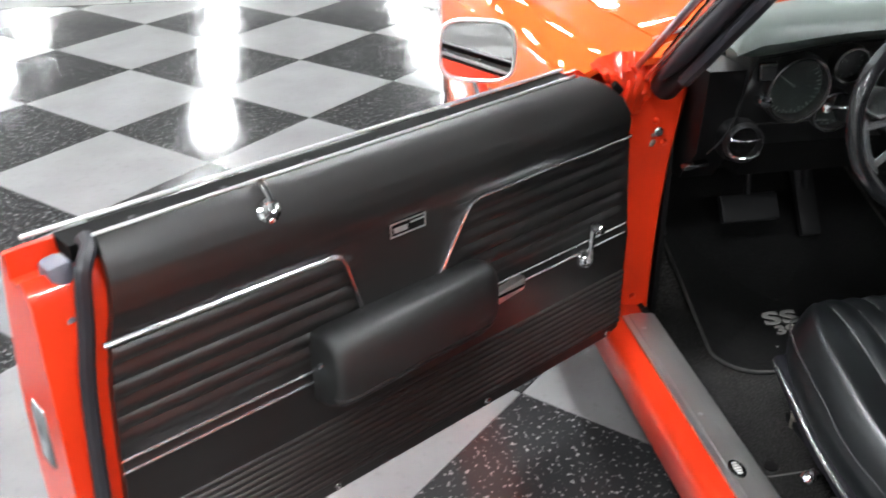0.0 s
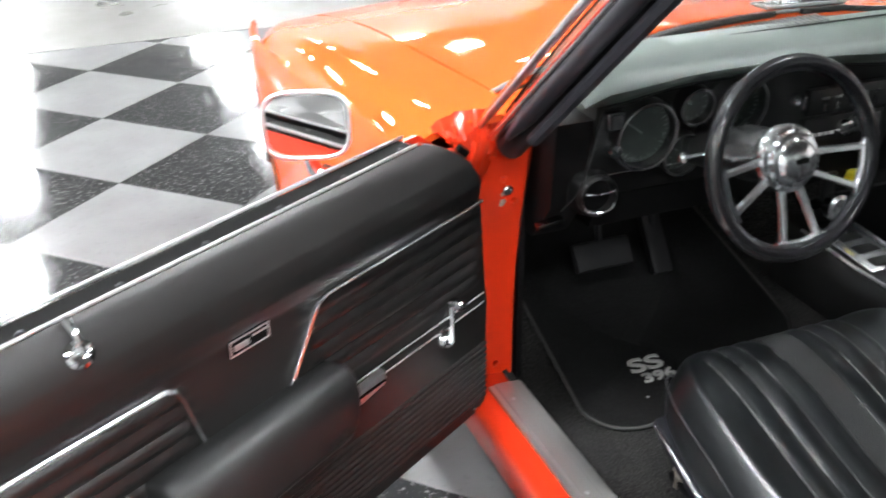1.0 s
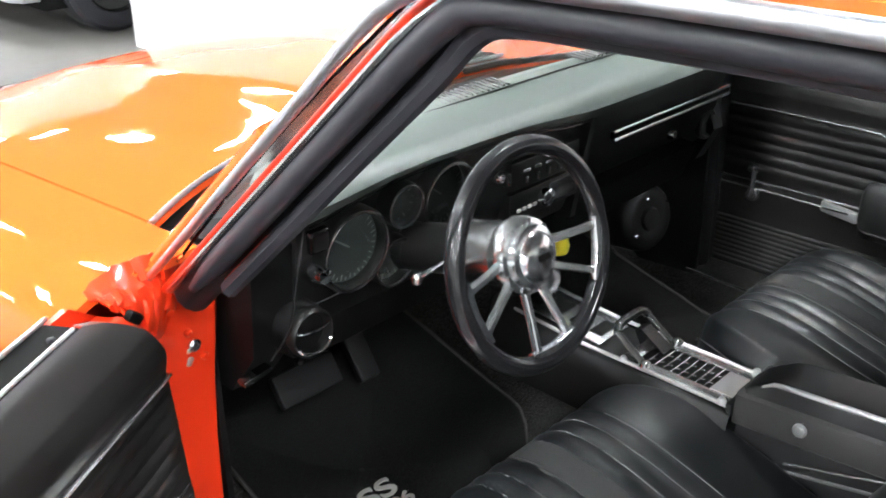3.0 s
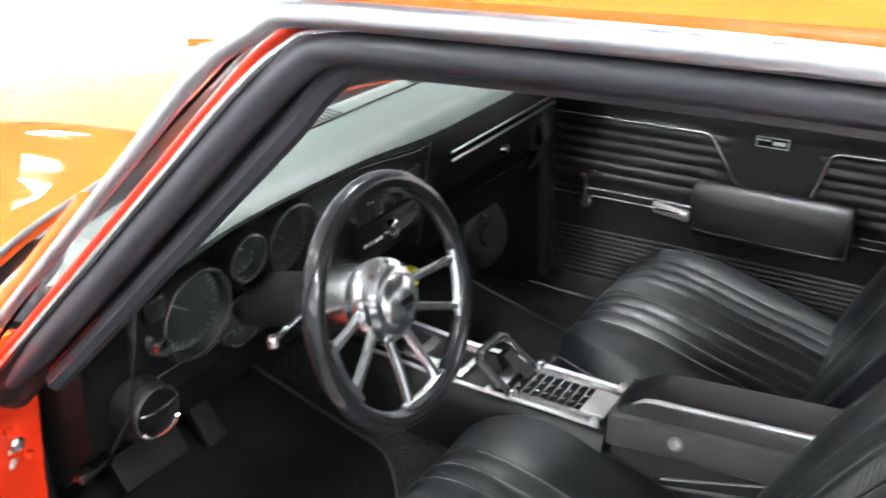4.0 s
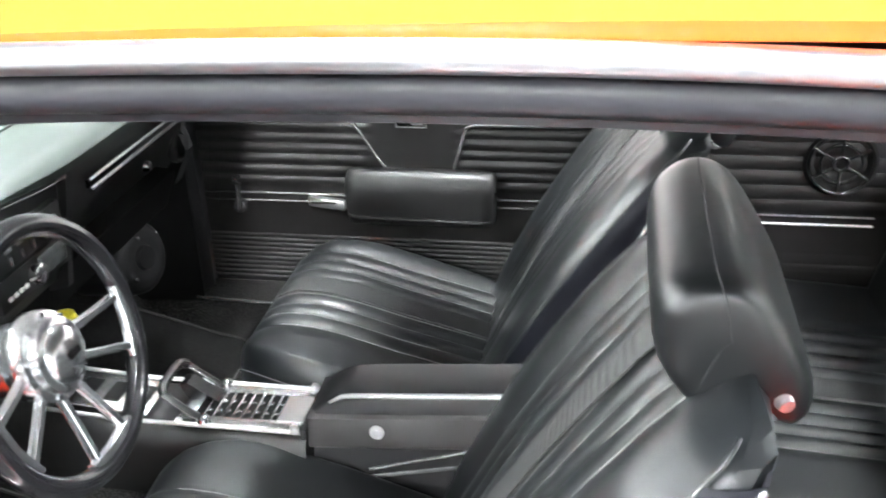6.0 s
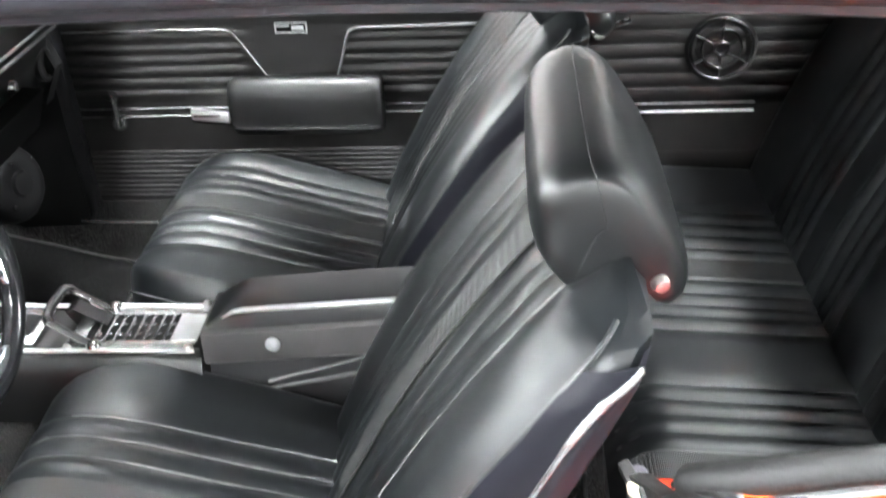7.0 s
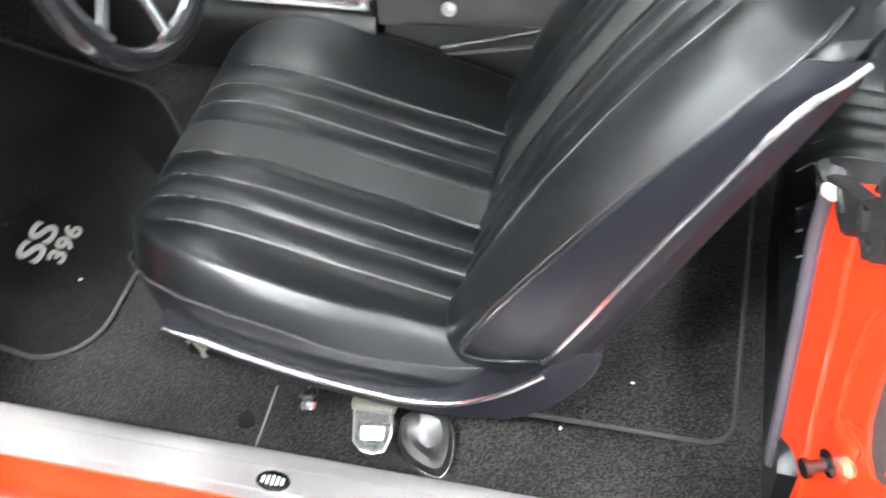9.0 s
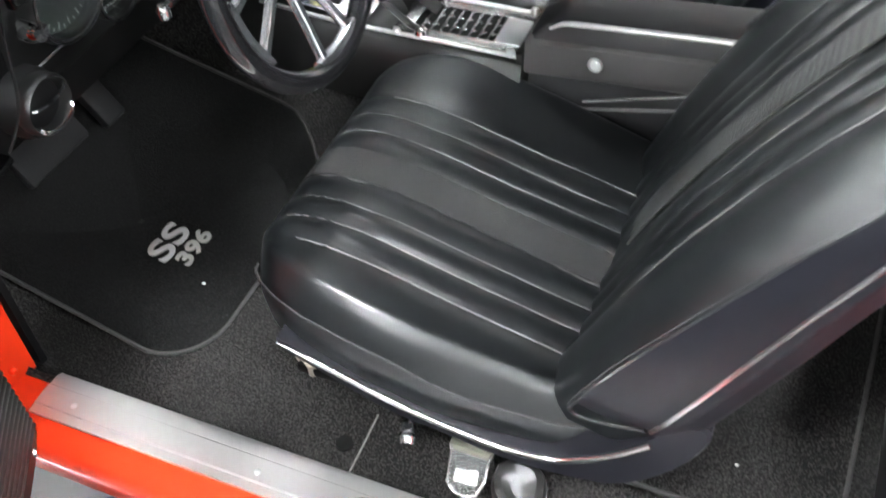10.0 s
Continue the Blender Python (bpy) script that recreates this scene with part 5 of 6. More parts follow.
bm = bmnew()
loft(bm, [box_ring(y, [(0.052 * k, 0.552), (0.059 * k, 0.548), (0.0645 * k, 0.502), (0.062 * k, 0.497), (0.055 * k, 0.492)]) for y, k in ((-0.384, 0.96), (-0.388, 1.0), (-0.50, 1.0), (-0.62, 1.0), (-0.78, 1.0))])
part("console_box", bm, GREYC, con, "grey-black console storage box")
bm = bmnew()
loft(bm, [box_ring(y, [(0.054, 0.497), (0.058, 0.480), (0.066, 0.36)]) for y in (-0.390, -0.60, -0.78)])
part("console_base", bm, VINYL, con, "black console base")
bm = bmnew()
rings = []
for y, k, z in ((-0.386, 0.90, 0.0), (-0.390, 1.0, 0.004), (-0.412, 1.0, 0.018), (-0.436, 1.0, 0.030), (-0.452, 1.0, 0.0335), (-0.55, 1.0, 0.034), (-0.66, 1.0, 0.034), (-0.78, 1.0, 0.034)):
    rings.append(box_ring(y, [(0.030 * k, 0.5505 + z), (0.040 * k, 0.5495 + z), (0.0445 * k, 0.546 + 0.92 * z), (0.053 * k, 0.549), (0.051 * k, 0.5445)]))
loft(bm, rings)
part("console_lid", bm, VINYL, con, "black padded console lid")
bm = bmnew()
tube(bm, [(CXC - 0.0435, y, 0.5795 + 0.072 * (-0.39 - y) - dz) for y, dz in ((-0.418, 0.012), (-0.437, 0.0015), (-0.455, 0), (-0.53, 0), (-0.60, 0), (-0.68, 0), (-0.76, 0))], [0.002, 0.0036, 0.0042, 0.0042, 0.0042, 0.0042, 0.0042], 8)
part("lid_strip", bm, BRIGHT, con, "bright lid strip")
bm = bmnew()
lathe(bm, [(0.0115, 0), (0.0115, 0.002), (0.009, 0.0045), (0.007, 0.003), (0.004, 0.0045), (0, 0.004)], Matrix.Translation((CXC - 0.0615, -0.494, 0.534)) @ pose(0, 0, 0, 0, -83), 18)
part("console_screw", bm, BRIGHT, con, "bright round lock on the console side")
for y0, z0, y1, z1 in ((-0.478, 0.463, -0.70, 0.530), (-0.47, 0.447, -0.70, 0.497)):
    bm = bmnew()
    tube(bm, [(CXC - 0.0605, y0 + (y1 - y0) * k / 4, z0 + (z1 - z0) * k / 4) for k in range(5)], 0.0030, 8)
    part("console_strip", bm, SATIN if z0 > 0.45 else PIPE, con, "bright side strip" if z0 > 0.45 else "")


# ---- seats ----
PIPES = (0.030, 0.073, 0.112, 0.154)
PLEAT_C = -0.030      # middle of the cushion pleats, towards the door


def pleat(u):
    """Soft ridges between the piping lines, given the distance from the middle."""
    a = abs(u)
    if a < PIPES[0]:
        return -0.001
    for p, q in zip(PIPES[:-1], PIPES[1:]):
        if a <= q:
            return 0.0072 * math.sin(math.pi * (a - p) / (q - p)) ** 0.7 - 0.004
    return -0.004 + 0.0085 * math.sin(math.pi / 2 * min(1, (a - PIPES[-1]) / 0.05)) ** 0.8


C_Y = (-0.70, -0.60, -0.45, -0.34, -0.28, -0.235, -0.20, -0.175, -0.158, -0.150)
C_T = (0.400, 0.418, 0.458, 0.491, 0.503, 0.506, 0.500, 0.486, 0.464, 0.440)
C_B = (0.33, 0.33, 0.335, 0.345, 0.355, 0.365, 0.375, 0.385, 0.395, 0.405)
C_W = (0.250, 0.270, 0.285, 0.284, 0.277, 0.262, 0.240, 0.214, 0.186, 0.160)
B_F = ((-0.600, 0.42), (-0.640, 0.51), (-0.700, 0.625), (-0.762, 0.725), (-0.815, 0.80), (-0.868, 0.868), (-0.910, 0.912), (-0.940, 0.930))
B_R = ((-0.745, 0.40), (-0.790, 0.50), (-0.845, 0.625), (-0.893, 0.735), (-0.930, 0.815), (-0.962, 0.882), (-0.972, 0.918), (-0.962, 0.930))
B_W = (0.272, 0.292, 0.296, 0.294, 0.290, 0.281, 0.264, 0.230)


def cushion_z(u, y):
    T, w = lerp(y, C_Y, C_T), lerp(y, C_Y, C_W)
    a = abs(u) / w
    front = min(1, (y + 0.70) / 0.15, (-0.15 - y) / 0.05)
    return T + 0.002 * front * math.exp(-((a - 0.80) / 0.14) ** 2) - 0.058 * max(0, (a - 0.855) / 0.145) ** 1.6 + pleat(u - PLEAT_C) * max(0, min(1, (-0.148 - y) / 0.03))


def back_pt(u, h, off=0.0):
    """A point on the front of the backrest, h from 0 to 7."""
    i = min(int(h), 6)
    t = h - i
    f = Vector(B_F[i]).lerp(Vector(B_F[i + 1]), t)
    r = Vector(B_R[i]).lerp(Vector(B_R[i + 1]), t)
    w = B_W[i] + (B_W[i + 1] - B_W[i]) * t
    n = (f - r).normalized()
    a = abs(u) / w
    q = f - n * (0.026 * max(0, (a - 0.84) / 0.16) ** 2.2) + n * (0.010 * math.exp(-((a - 0.72) / 0.16) ** 2) + off)
    q = q + n * pleat(u) * min(1, (7 - h) / 2)
    return q


STRIP_H, STRIP_T = (0.5, 1.55, 2.6, 3.6, 4.45, 4.75, 5.0, 5.25, 5.6, 6.4), (0.62, 0.62, 0.60, 0.59, 0.565, 0.58, 0.62, 0.73, 0.85, 0.92)
WELT = ((0.6, 0.60), (0.42, 0.40), (0.32, 0.20), (0.45, 0.05), (0.85, 0.02), (1.5, 0.01), (2.05, 0.04), (2.9, 0.07), (3.85, 0.085), (4.65, 0.12), (5.55, 0.15), (6.2, 0.18), (6.8, 0.15))
SIDEV = mat("side_vinyl", (0.0055, 0.0058, 0.0085), 0.45, spec=0.15, noise_scale=12, noise_amt=0.15, bump=0.05, bump_scale=300)
STITCHB = mat("dark_thread", (0.030, 0.030, 0.032), 0.5)
SHELL = mat("seat_shell", (0.0085, 0.0085, 0.0115), 0.55, spec=0.18, noise_scale=20, noise_amt=0.12)


def seat(xc, sg, label):
    """A bucket seat about x = xc; sg is 1 where the door side is towards smaller x."""
    def X(u):
        return xc + sg * u
    # cushion
    bm = bmnew()
    rings = []
    us = [-1 + 2 * i / 96 for i in range(97)]
    for y in [C_Y[0] + (C_Y[-1] - C_Y[0]) * (1 - (1 - k / 30) ** 1.6) for k in range(31)]:
        w, bz = lerp(y, C_Y, C_W), lerp(y, C_Y, C_B)
        ring = [(X(-w * 0.94), y, bz)]
        ring += [(X(-w * 0.995), y, bz + 0.3 * (cushion_z(-w, y) - bz)), (X(-w * 1.01), y, bz + 0.75 * (cushion_z(-w, y) - bz))]
        ring += [(X(u * w), y, cushion_z(u * w, y)) for u in us]
        ring += [(X(w * 1.01), y, bz + 0.75 * (cushion_z(w, y) - bz)), (X(w * 0.965), y, bz + 0.55 * (cushion_z(w, y) - bz)), (X(w * 0.84), y, bz + 0.36 * (cushion_z(w, y) - bz)), (X(w * 0.80), y, bz)]
        rings.append(ring)
    loft(bm, rings)
    st = part("seat", bm, SEATV, car, label)
    # woven middle strip
    for which in (0, 1):
        bm = bmnew()
        if which == 0:
            sheet(bm, lambda a, b: (X(PLEAT_C - 0.029 + 0.058 * a), -0.66 + 0.500 * b, cushion_z(PLEAT_C, -0.66 + 0.500 * b) + 0.0022), 4, 30, 0.002)
        else:
            sheet(bm, lambda a, b: (lambda q: (X(-0.029 + 0.058 * a), q[0], q[1]))(back_pt(0.0, 0.6 + 5.8 * b, 0.0026)), 4, 30, 0.002)
        part("woven_strip", bm, WEAVE, st, "fine woven vinyl insert strip")
    for p in PIPES:
        for u in (-p, p):
            bm = bmnew()
            far = -0.226 if p == PIPES[-1] else -0.178 if p == PIPES[-2] else -0.158
            tube(bm, [(X(u + PLEAT_C), y, cushion_z(u + PLEAT_C, y) + 0.0014) for y in [-0.65 + (far + 0.65) * k / 22 for k in range(23)]], 0.0016, 6)
            part("piping", bm, PIPE, st)
            bm = bmnew()
            tube(bm, [(X(u), *back_pt(u, 0.5 + 5.6 * k / 16, 0.0008)) for k in range(17)], 0.0013, 6)
            part("piping", bm, PIPE, st)
    # backrest
    bm = bmnew()
    rings = []
    for k in range(29):
        h = 7 * (k / 28)
        i = min(int(h), 6)
        t = h - i
        r = Vector(B_R[i]).lerp(Vector(B_R[i + 1]), t)
        w = B_W[i] + (B_W[i + 1] - B_W[i]) * t
        f = Vector(B_F[i]).lerp(Vector(B_F[i + 1]), t)
        ring = [(X(u * w), *back_pt(u * w, h)) for u in us]
        ring += [(X(w * 1.012), *f.lerp(r, 0.42)), (X(w * 1.0), *f.lerp(r, 0.72)), (X(w * 0.93), *f.lerp(r, 0.95)), (X(w * 0.6), *r), (X(0), *r), (X(-w * 0.6), *r),
                 (X(-w * 0.93), *f.lerp(r, 0.95)), (X(-w * 1.0), *f.lerp(r, 0.72)), (X(-w * 1.012), *f.lerp(r, 0.42))]
        rings.append(ring)
    mid = Vector((xc, -0.951, 0.936))
    for k, dz in ((0.8, 0.004), (0.5, 0.008), (0.1, 0.010)):
        rings.append([(mid.x + (p[0] - mid.x) * (0.5 + 0.5 * k), mid.y + (p[1] - mid.y) * k, p[2] + (mid.z - p[2]) * (1 - k) + dz) for p in rings[28]])
    loft(bm, rings)
    part("backrest", bm, SEATV, st, "pleated black vinyl backrest")
    # moulded shell behind the chrome line
    def shell(u, v):
        h = 0.55 + 5.1 * v
        i = min(int(h), 6)
        f = Vector(B_F[i]).lerp(Vector(B_F[i + 1]), h - i)
        r = Vector(B_R[i]).lerp(Vector(B_R[i + 1]), h - i)
        w = B_W[i] + (B_W[i + 1] - B_W[i]) * (h - i)
        xs = (-1.006, -1.003, -0.96, -0.90, -0.6, 0, 0.6, 0.90, 0.96, 1.003, 1.006)
        t0 = lerp(h, STRIP_H, STRIP_T)
        ts = (t0, t0 * 0.6 + 0.4 * 0.9, 0.92, 0.985, 1.03, 1.03, 1.03, 0.985, 0.92, t0 * 0.6 + 0.4 * 0.9, t0)
        k = u * 10
        j = min(int(k), 9)
        x, t = xs[j] + (xs[j + 1] - xs[j]) * (k - j), ts[j] + (ts[j + 1] - ts[j]) * (k - j)
        return (X(x * w + math.copysign(0.004, x) * (abs(x) > 0.5)), *f.lerp(r, t))
    bm = bmnew()
    sheet(bm, shell, 40, 24, 0.004 * sg)
    part("back_shell", bm, SHELL, st, "blue-grey moulded back shell")
    # chrome lines and welts on both sides
    for e in (-1, 1):
        def side(h, t, off):
            i = min(int(h), 6)
            f = Vector(B_F[i]).lerp(Vector(B_F[i + 1]), h - i)
            r = Vector(B_R[i]).lerp(Vector(B_R[i + 1]), h - i)
            w = B_W[i] + (B_W[i + 1] - B_W[i]) * (h - i)
            return (X(e * (w * 1.006 + off)), *f.lerp(r, t))
        bm = bmnew()
        tube(bm, [side(h, lerp(h, STRIP_H, STRIP_T), 0.005) for h in [0.68 + 4.95 * k / 40 for k in range(41)]], [0.0033] * 30 + [0.0045] * 6 + [0.0035] * 5, 8)
        part("side_strip", bm, SATIN, st, "chrome strip along the backrest side")
        bm = bmnew()
        def panel(u, v):
            h = 0.75 + 4.95 * v
            t0, t1 = lerp(h, [q[0] for q in WELT[4:]], [q[1] for q in WELT[4:]]), lerp(h, STRIP_H, STRIP_T)
            bulge = math.sin(math.pi * u)
            return side(h, t0 + (t1 - t0) * u, 0.0022 + 0.005 * bulge)
        sheet(bm, panel, 10, 40, 0.002 * sg * e)
        part("side_panel", bm, SIDEV, st, "blue-grey vinyl panel on the backrest side")
        bm = bmnew()
        tube(bm, curve([side(h, t, 0.0025) for h, t in WELT], 5), 0.0026, 8)
        part("welt", bm, SEATV, st, "black welt round the backrest side panel")
        bm = bmnew()
        pts = curve([side(h, t - 0.035, 0.0015) for h, t in WELT[4:]], 16)
        tube(bm, pts, [0.0006 if k % 2 else 0.0014 for k in range(len(pts))], 6)
        part("stitched_seam", bm, STITCHB, st)
        bm = bmnew()
        pts = [(X(e * (lerp(y, C_Y, C_W) * 1.01 + 0.001)), y, lerp(y, C_Y, C_T) - lerp(y, (-0.65, -0.5, -0.4, -0.15), (0.010, 0.034, 0.024, 0.030))) for y in [-0.66 + 0.50 * k / 100 for k in range(101)]]
        tube(bm, pts, [0.0012 if k % 2 else 0.0022 for k in range(101)], 6)
        part("stitched_seam", bm, STITCHB, st)
        # side skirt under the chrome line
        sl = [(-0.240, 0.420), (-0.299, 0.402), (-0.365, 0.378), (-0.425, 0.360), (-0.486, 0.348), (-0.545, 0.341), (-0.604, 0.349), (-0.645, 0.372), (-0.685, 0.405), (-0.722, 0.446)]
        up = [(y, z + 0.008) for y, z in sl] + [(-0.745, 0.485), (-0.775, 0.500)]
        dn = [(-0.782, 0.478), (-0.765, 0.430), (-0.735, 0.385), (-0.700, 0.350), (-0.66, 0.328), (-0.61, 0.318), (-0.545, 0.316), (-0.486, 0.324), (-0.425, 0.336), (-0.365, 0.354), (-0.299, 0.384), (-0.242, 0.413)]
        sk = [(p.x, p.y) for p in curve([(y, z, 0) for y, z in up + dn + up[:1]], 3)[:-1]]
        bm = bmnew()
        loft(bm, [[(X(e * x), y, z) for y, z in sk] for x in (0.20, 0.276, 0.286)] + [[(X(e * 0.290), -0.5 + (y + 0.5) * 0.985, z + (0.003 if z < 0.9 * 0.37 else -0.002)) for y, z in sk]])
        part("side_skirt", bm, SHELL, st, "blue-grey plastic seat side shell")
        bm = bmnew()
        tube(bm, curve([(X(e * 0.2915), y, z) for y, z in sl], 3), [0.001, 0.002, 0.003] + [0.0042] * 25, 8)
        part("skirt_strip", bm, SATIN, st, "chrome strip along the seat skirt")
    # headrest with its post
    hp = ((-0.897, 0.900), (-0.872, 0.935), (-0.867, 0.978), (-0.876, 1.006), (-0.897, 1.022), (-0.920, 1.027), (-0.944, 1.021), (-0.966, 1.003), (-0.988, 0.970), (-1.008, 0.935), (-1.018, 0.908), (-1.015, 0.888), (-1.002, 0.882), (-0.990, 0.908), (-0.968, 0.924), (-0.935, 0.914))
    caps = ((0.166, 0.25, 0.30), (0.1655, 0.50, 0.62), (0.163, 0.70, 0.84), (0.158, 0.82, 0.925), (0.149, 0.905, 0.968), (0.135, 0.962, 0.990), (0.115, 0.992, 1.0), (0.08, 1.0, 1.0))

    def hr(x, ky, kz):
        return curve([(X(x), -0.940 + (y + 0.940) * ky, 0.948 + (z - 0.948) * kz) for y, z in hp + hp[:1]], 3)[:-1]
    bm = bmnew()
    loft(bm, [hr(-x, ky, kz) for x, ky, kz in caps] + [hr(0, 1.008, 1.004)] + [hr(x, ky, kz) for x, ky, kz in caps[::-1]])
    part("headrest", bm, SEATV, st, "padded black vinyl headrest")
    # one seam over the top and down both ends
    bm = bmnew()
    line = [hr(-x, ky, kz)[15] + Vector((0, 0, 0.0006)) for x, ky, kz in caps] + [hr(x, ky, kz)[15] + Vector((0, 0, 0.0006)) for x, ky, kz in caps[::-1]]
    down = [Vector((X(x), y, z)) for x, y, z in ((0.1672, -0.926, 0.965), (0.1665, -0.916, 0.940), (0.163, -0.908, 0.915))]
    tube(bm, [Vector((2 * xc - q.x, q.y, q.z)) for q in down[::-1]] + line + down, 0.0009, 6)
    part("seam", bm, STITCHB, st)
    bm = bmnew()
    lathe(bm, [(0, -0.026), (0.007, -0.025), (0.011, -0.014), (0.0115, 0.0), (0.011, 0.014), (0.007, 0.025), (0, 0.026)], Matrix.Translation((X(-0.146), -0.979, 0.916)) @ pose(0, 0, 0, 0, 80, 20), 16)
    part("headrest_bracket", bm, BRIGHT, st, "chrome headrest bracket")
    bm = bmnew()
    tube(bm, [(X(0), -0.96, 0.87), (X(0), -0.95, 0.93)], 0.011, 8)
    part("headrest_post", bm, BRIGHT, st, "chrome headrest post")
    # runners under the seat
    for e in (-0.2, 0.2):
        bm = bmnew()
        box(bm, (X(e), -0.43, 0.255), (0.035, 0.46, 0.018), bev=0.003)
        box(bm, (X(e), -0.43, 0.30), (0.02, 0.40, 0.08))
        part("seat_runner", bm, DARK, st)
    return st


def weave():
    m = bpy.data.materials.new("woven_vinyl")
    m.use_nodes = True
    nt = m.node_tree
    L = nt.links.new
    b = nt.nodes["Principled BSDF"]
    b.inputs["Roughness"].default_value = 0.45
    tc = nt.nodes.new("ShaderNodeTexCoord")
    sx = nt.nodes.new("ShaderNodeSeparateXYZ")
    L(tc.outputs["Object"], sx.inputs["Vector"])
    waves = []
    for sg in (1, -1):
        a = nt.nodes.new("ShaderNodeMath")
        a.operation = "MULTIPLY_ADD"
        a.inputs[1].default_value = sg * 1.0
        L(sx.outputs["X"], a.inputs[0])
        c = nt.nodes.new("ShaderNodeMath")
        c.operation = "ADD"
        L(sx.outputs["Y"], c.inputs[0])
        L(sx.outputs["Z"], c.inputs[1])
        L(c.outputs[0], a.inputs[2])
        k = nt.nodes.new("ShaderNodeMath")
        k.operation = "MULTIPLY"
        k.inputs[1].default_value = 1250
        L(a.outputs[0], k.inputs[0])
        w = nt.nodes.new("ShaderNodeMath")
        w.operation = "SINE"
        L(k.outputs[0], w.inputs[0])
        waves.append(w)
    ck = nt.nodes.new("ShaderNodeMath")
    ck.operation = "MULTIPLY"
    L(waves[0].outputs[0], ck.inputs[0])
    L(waves[1].outputs[0], ck.inputs[1])
    ramp = nt.nodes.new("ShaderNodeValToRGB")
    ramp.color_ramp.elements[0].position, ramp.color_ramp.elements[0].color = 0.0, (0.006, 0.006, 0.006, 1)
    ramp.color_ramp.elements[1].position, ramp.color_ramp.elements[1].color = 0.5, (0.058, 0.060, 0.060, 1)
    L(ck.outputs[0], ramp.inputs["Fac"])
    L(ramp.outputs["Color"], b.inputs["Base Color"])
    bp = nt.nodes.new("ShaderNodeBump")
    bp.inputs["Strength"].default_value, bp.inputs["Distance"].default_value = 0.6, 0.001
    L(ck.outputs[0], bp.inputs["Height"])
    L(bp.outputs["Normal"], b.inputs["Normal"])
    return m


WEAVE = weave()
SEAT_X = 0.432
ds = seat(SEAT_X, 1, "driver's black vinyl bucket seat with pleats and a headrest")
ps = seat(1.155, -1, "passenger's black vinyl bucket seat beside the console")
# slide lever of the driver's seat
bm = bmnew()
tube(bm, [(0.20, -0.41, 0.312), (0.165, -0.412, 0.308), (0.150, -0.413, 0.303)], 0.005, 8)
lathe(bm, [(0, -0.016), (0.012, -0.013), (0.014, -0.004), (0.010, 0.002), (0.013, 0.006), (0.010, 0.014), (0, 0.015)], Matrix.Translation((0.142, -0.412, 0.299)) @ pose(0, 0, 0, 0, 65, 15), 12)
part("seat_lever", bm, POLISH, ds, "chrome seat slide lever knob")
# seat belt buckle beside the seat
bm = bmnew()
box(bm, (0.150, -0.500, 0.302), (0.018, 0.058, 0.014), pose(0, 0, 0, 0, 12, 1), 0.004)
bk = part("belt_buckle", bm, mat("olive_grey_metal", (0.16, 0.155, 0.13), 0.4, 0.5, noise_scale=40, noise_amt=0.3), car, "olive-grey seat belt buckle with a clear plate")
quad = [(0.146, -0.475), (0.146, -0.527), (0.112, -0.531), (0.094, -0.526), (0.089, -0.512), (0.091, -0.497), (0.100, -0.485)]
bm = bmnew()
loft(bm, [[(x, y, 0.284 + 0.35 * (x - 0.089) + dz) for x, y in quad] for dz in (-0.002, 0.002)])
part("buckle_plate", bm, mat("clear_plastic", (0.60, 0.62, 0.62), 0.10, trans=0.95), bk, "clear plastic tongue plate").visible_shadow = False
bm = bmnew()
tube(bm, [(x, y, 0.287 + 0.35 * (x - 0.089)) for x, y in quad], 0.0022, 6, closed=True)
part("plate_rim", bm, SATIN, bk, "bright rim")
bm = bmnew()
box(bm, (0.112, -0.507, 0.2965), (0.018, 0.030, 0.001), pose(0, 0, 0, 0, -19, 8))
part("plate_window", bm, SATIN, bk, "small bright window")
outline = [(0.152, -0.533), (0.168, -0.552), (0.166, -0.585), (0.150, -0.602), (0.122, -0.608), (0.098, -0.606), (0.086, -0.596), (0.090, -0.575), (0.104, -0.550), (0.126, -0.534)]
oc = curve([(x, y, 0) for x, y in outline + outline[:1]], 3)[:-1]
bm = bmnew()
loft(bm, [[(0.132 + (p.x - 0.132) * k, -0.570 + (p.y + 0.570) * k, z + 0.2 * (p.x - 0.1)) for p in oc] for k, z in ((0.97, 0.252), (1.0, 0.258), (0.98, 0.266), (0.88, 0.275), (0.62, 0.279), (0.3, 0.275))])
part("belt_sleeve", bm, mat("smoky_plastic", (0.014, 0.014, 0.0135), 0.38, noise_scale=30, noise_amt=0.4, bump=0.5, bump_scale=45), bk, "smoky clear plastic belt sleeve")
bm = bmnew()
tube(bm, [(p.x, p.y, 0.262 + 0.2 * (p.x - 0.1)) for p in oc[8:23]], 0.0016, 6)
part("sleeve_rim", bm, SATIN, bk)
# carpet cut line, plug and a seat track bracket
bm = bmnew()
tube(bm, [(0.052, -0.352, floor_z(0.052, -0.352) + 0.003), (0.081, -0.348, floor_z(0.081, -0.348) + 0.002), (0.12, -0.345, 0.247), (0.186, -0.343, 0.247)], 0.0014, 6)
part("carpet_seam", bm, mat("grey_thread", (0.16, 0.155, 0.15), 0.8), carpet)
bm = bmnew()
lathe(bm, [(0.013, 0), (0.012, 0.003), (0, 0.004)], Matrix.Translation((0.128, -0.319, floor_z(0.128, -0.319))), 16)
part("floor_plug", bm, DARK, carpet, "dark round floor plug")
bm = bmnew()
prism(bm, [(0.235, -0.185), (0.235, -0.235), (0.222, -0.242), (0.212, -0.222)], "z", 0.246, 0.268)
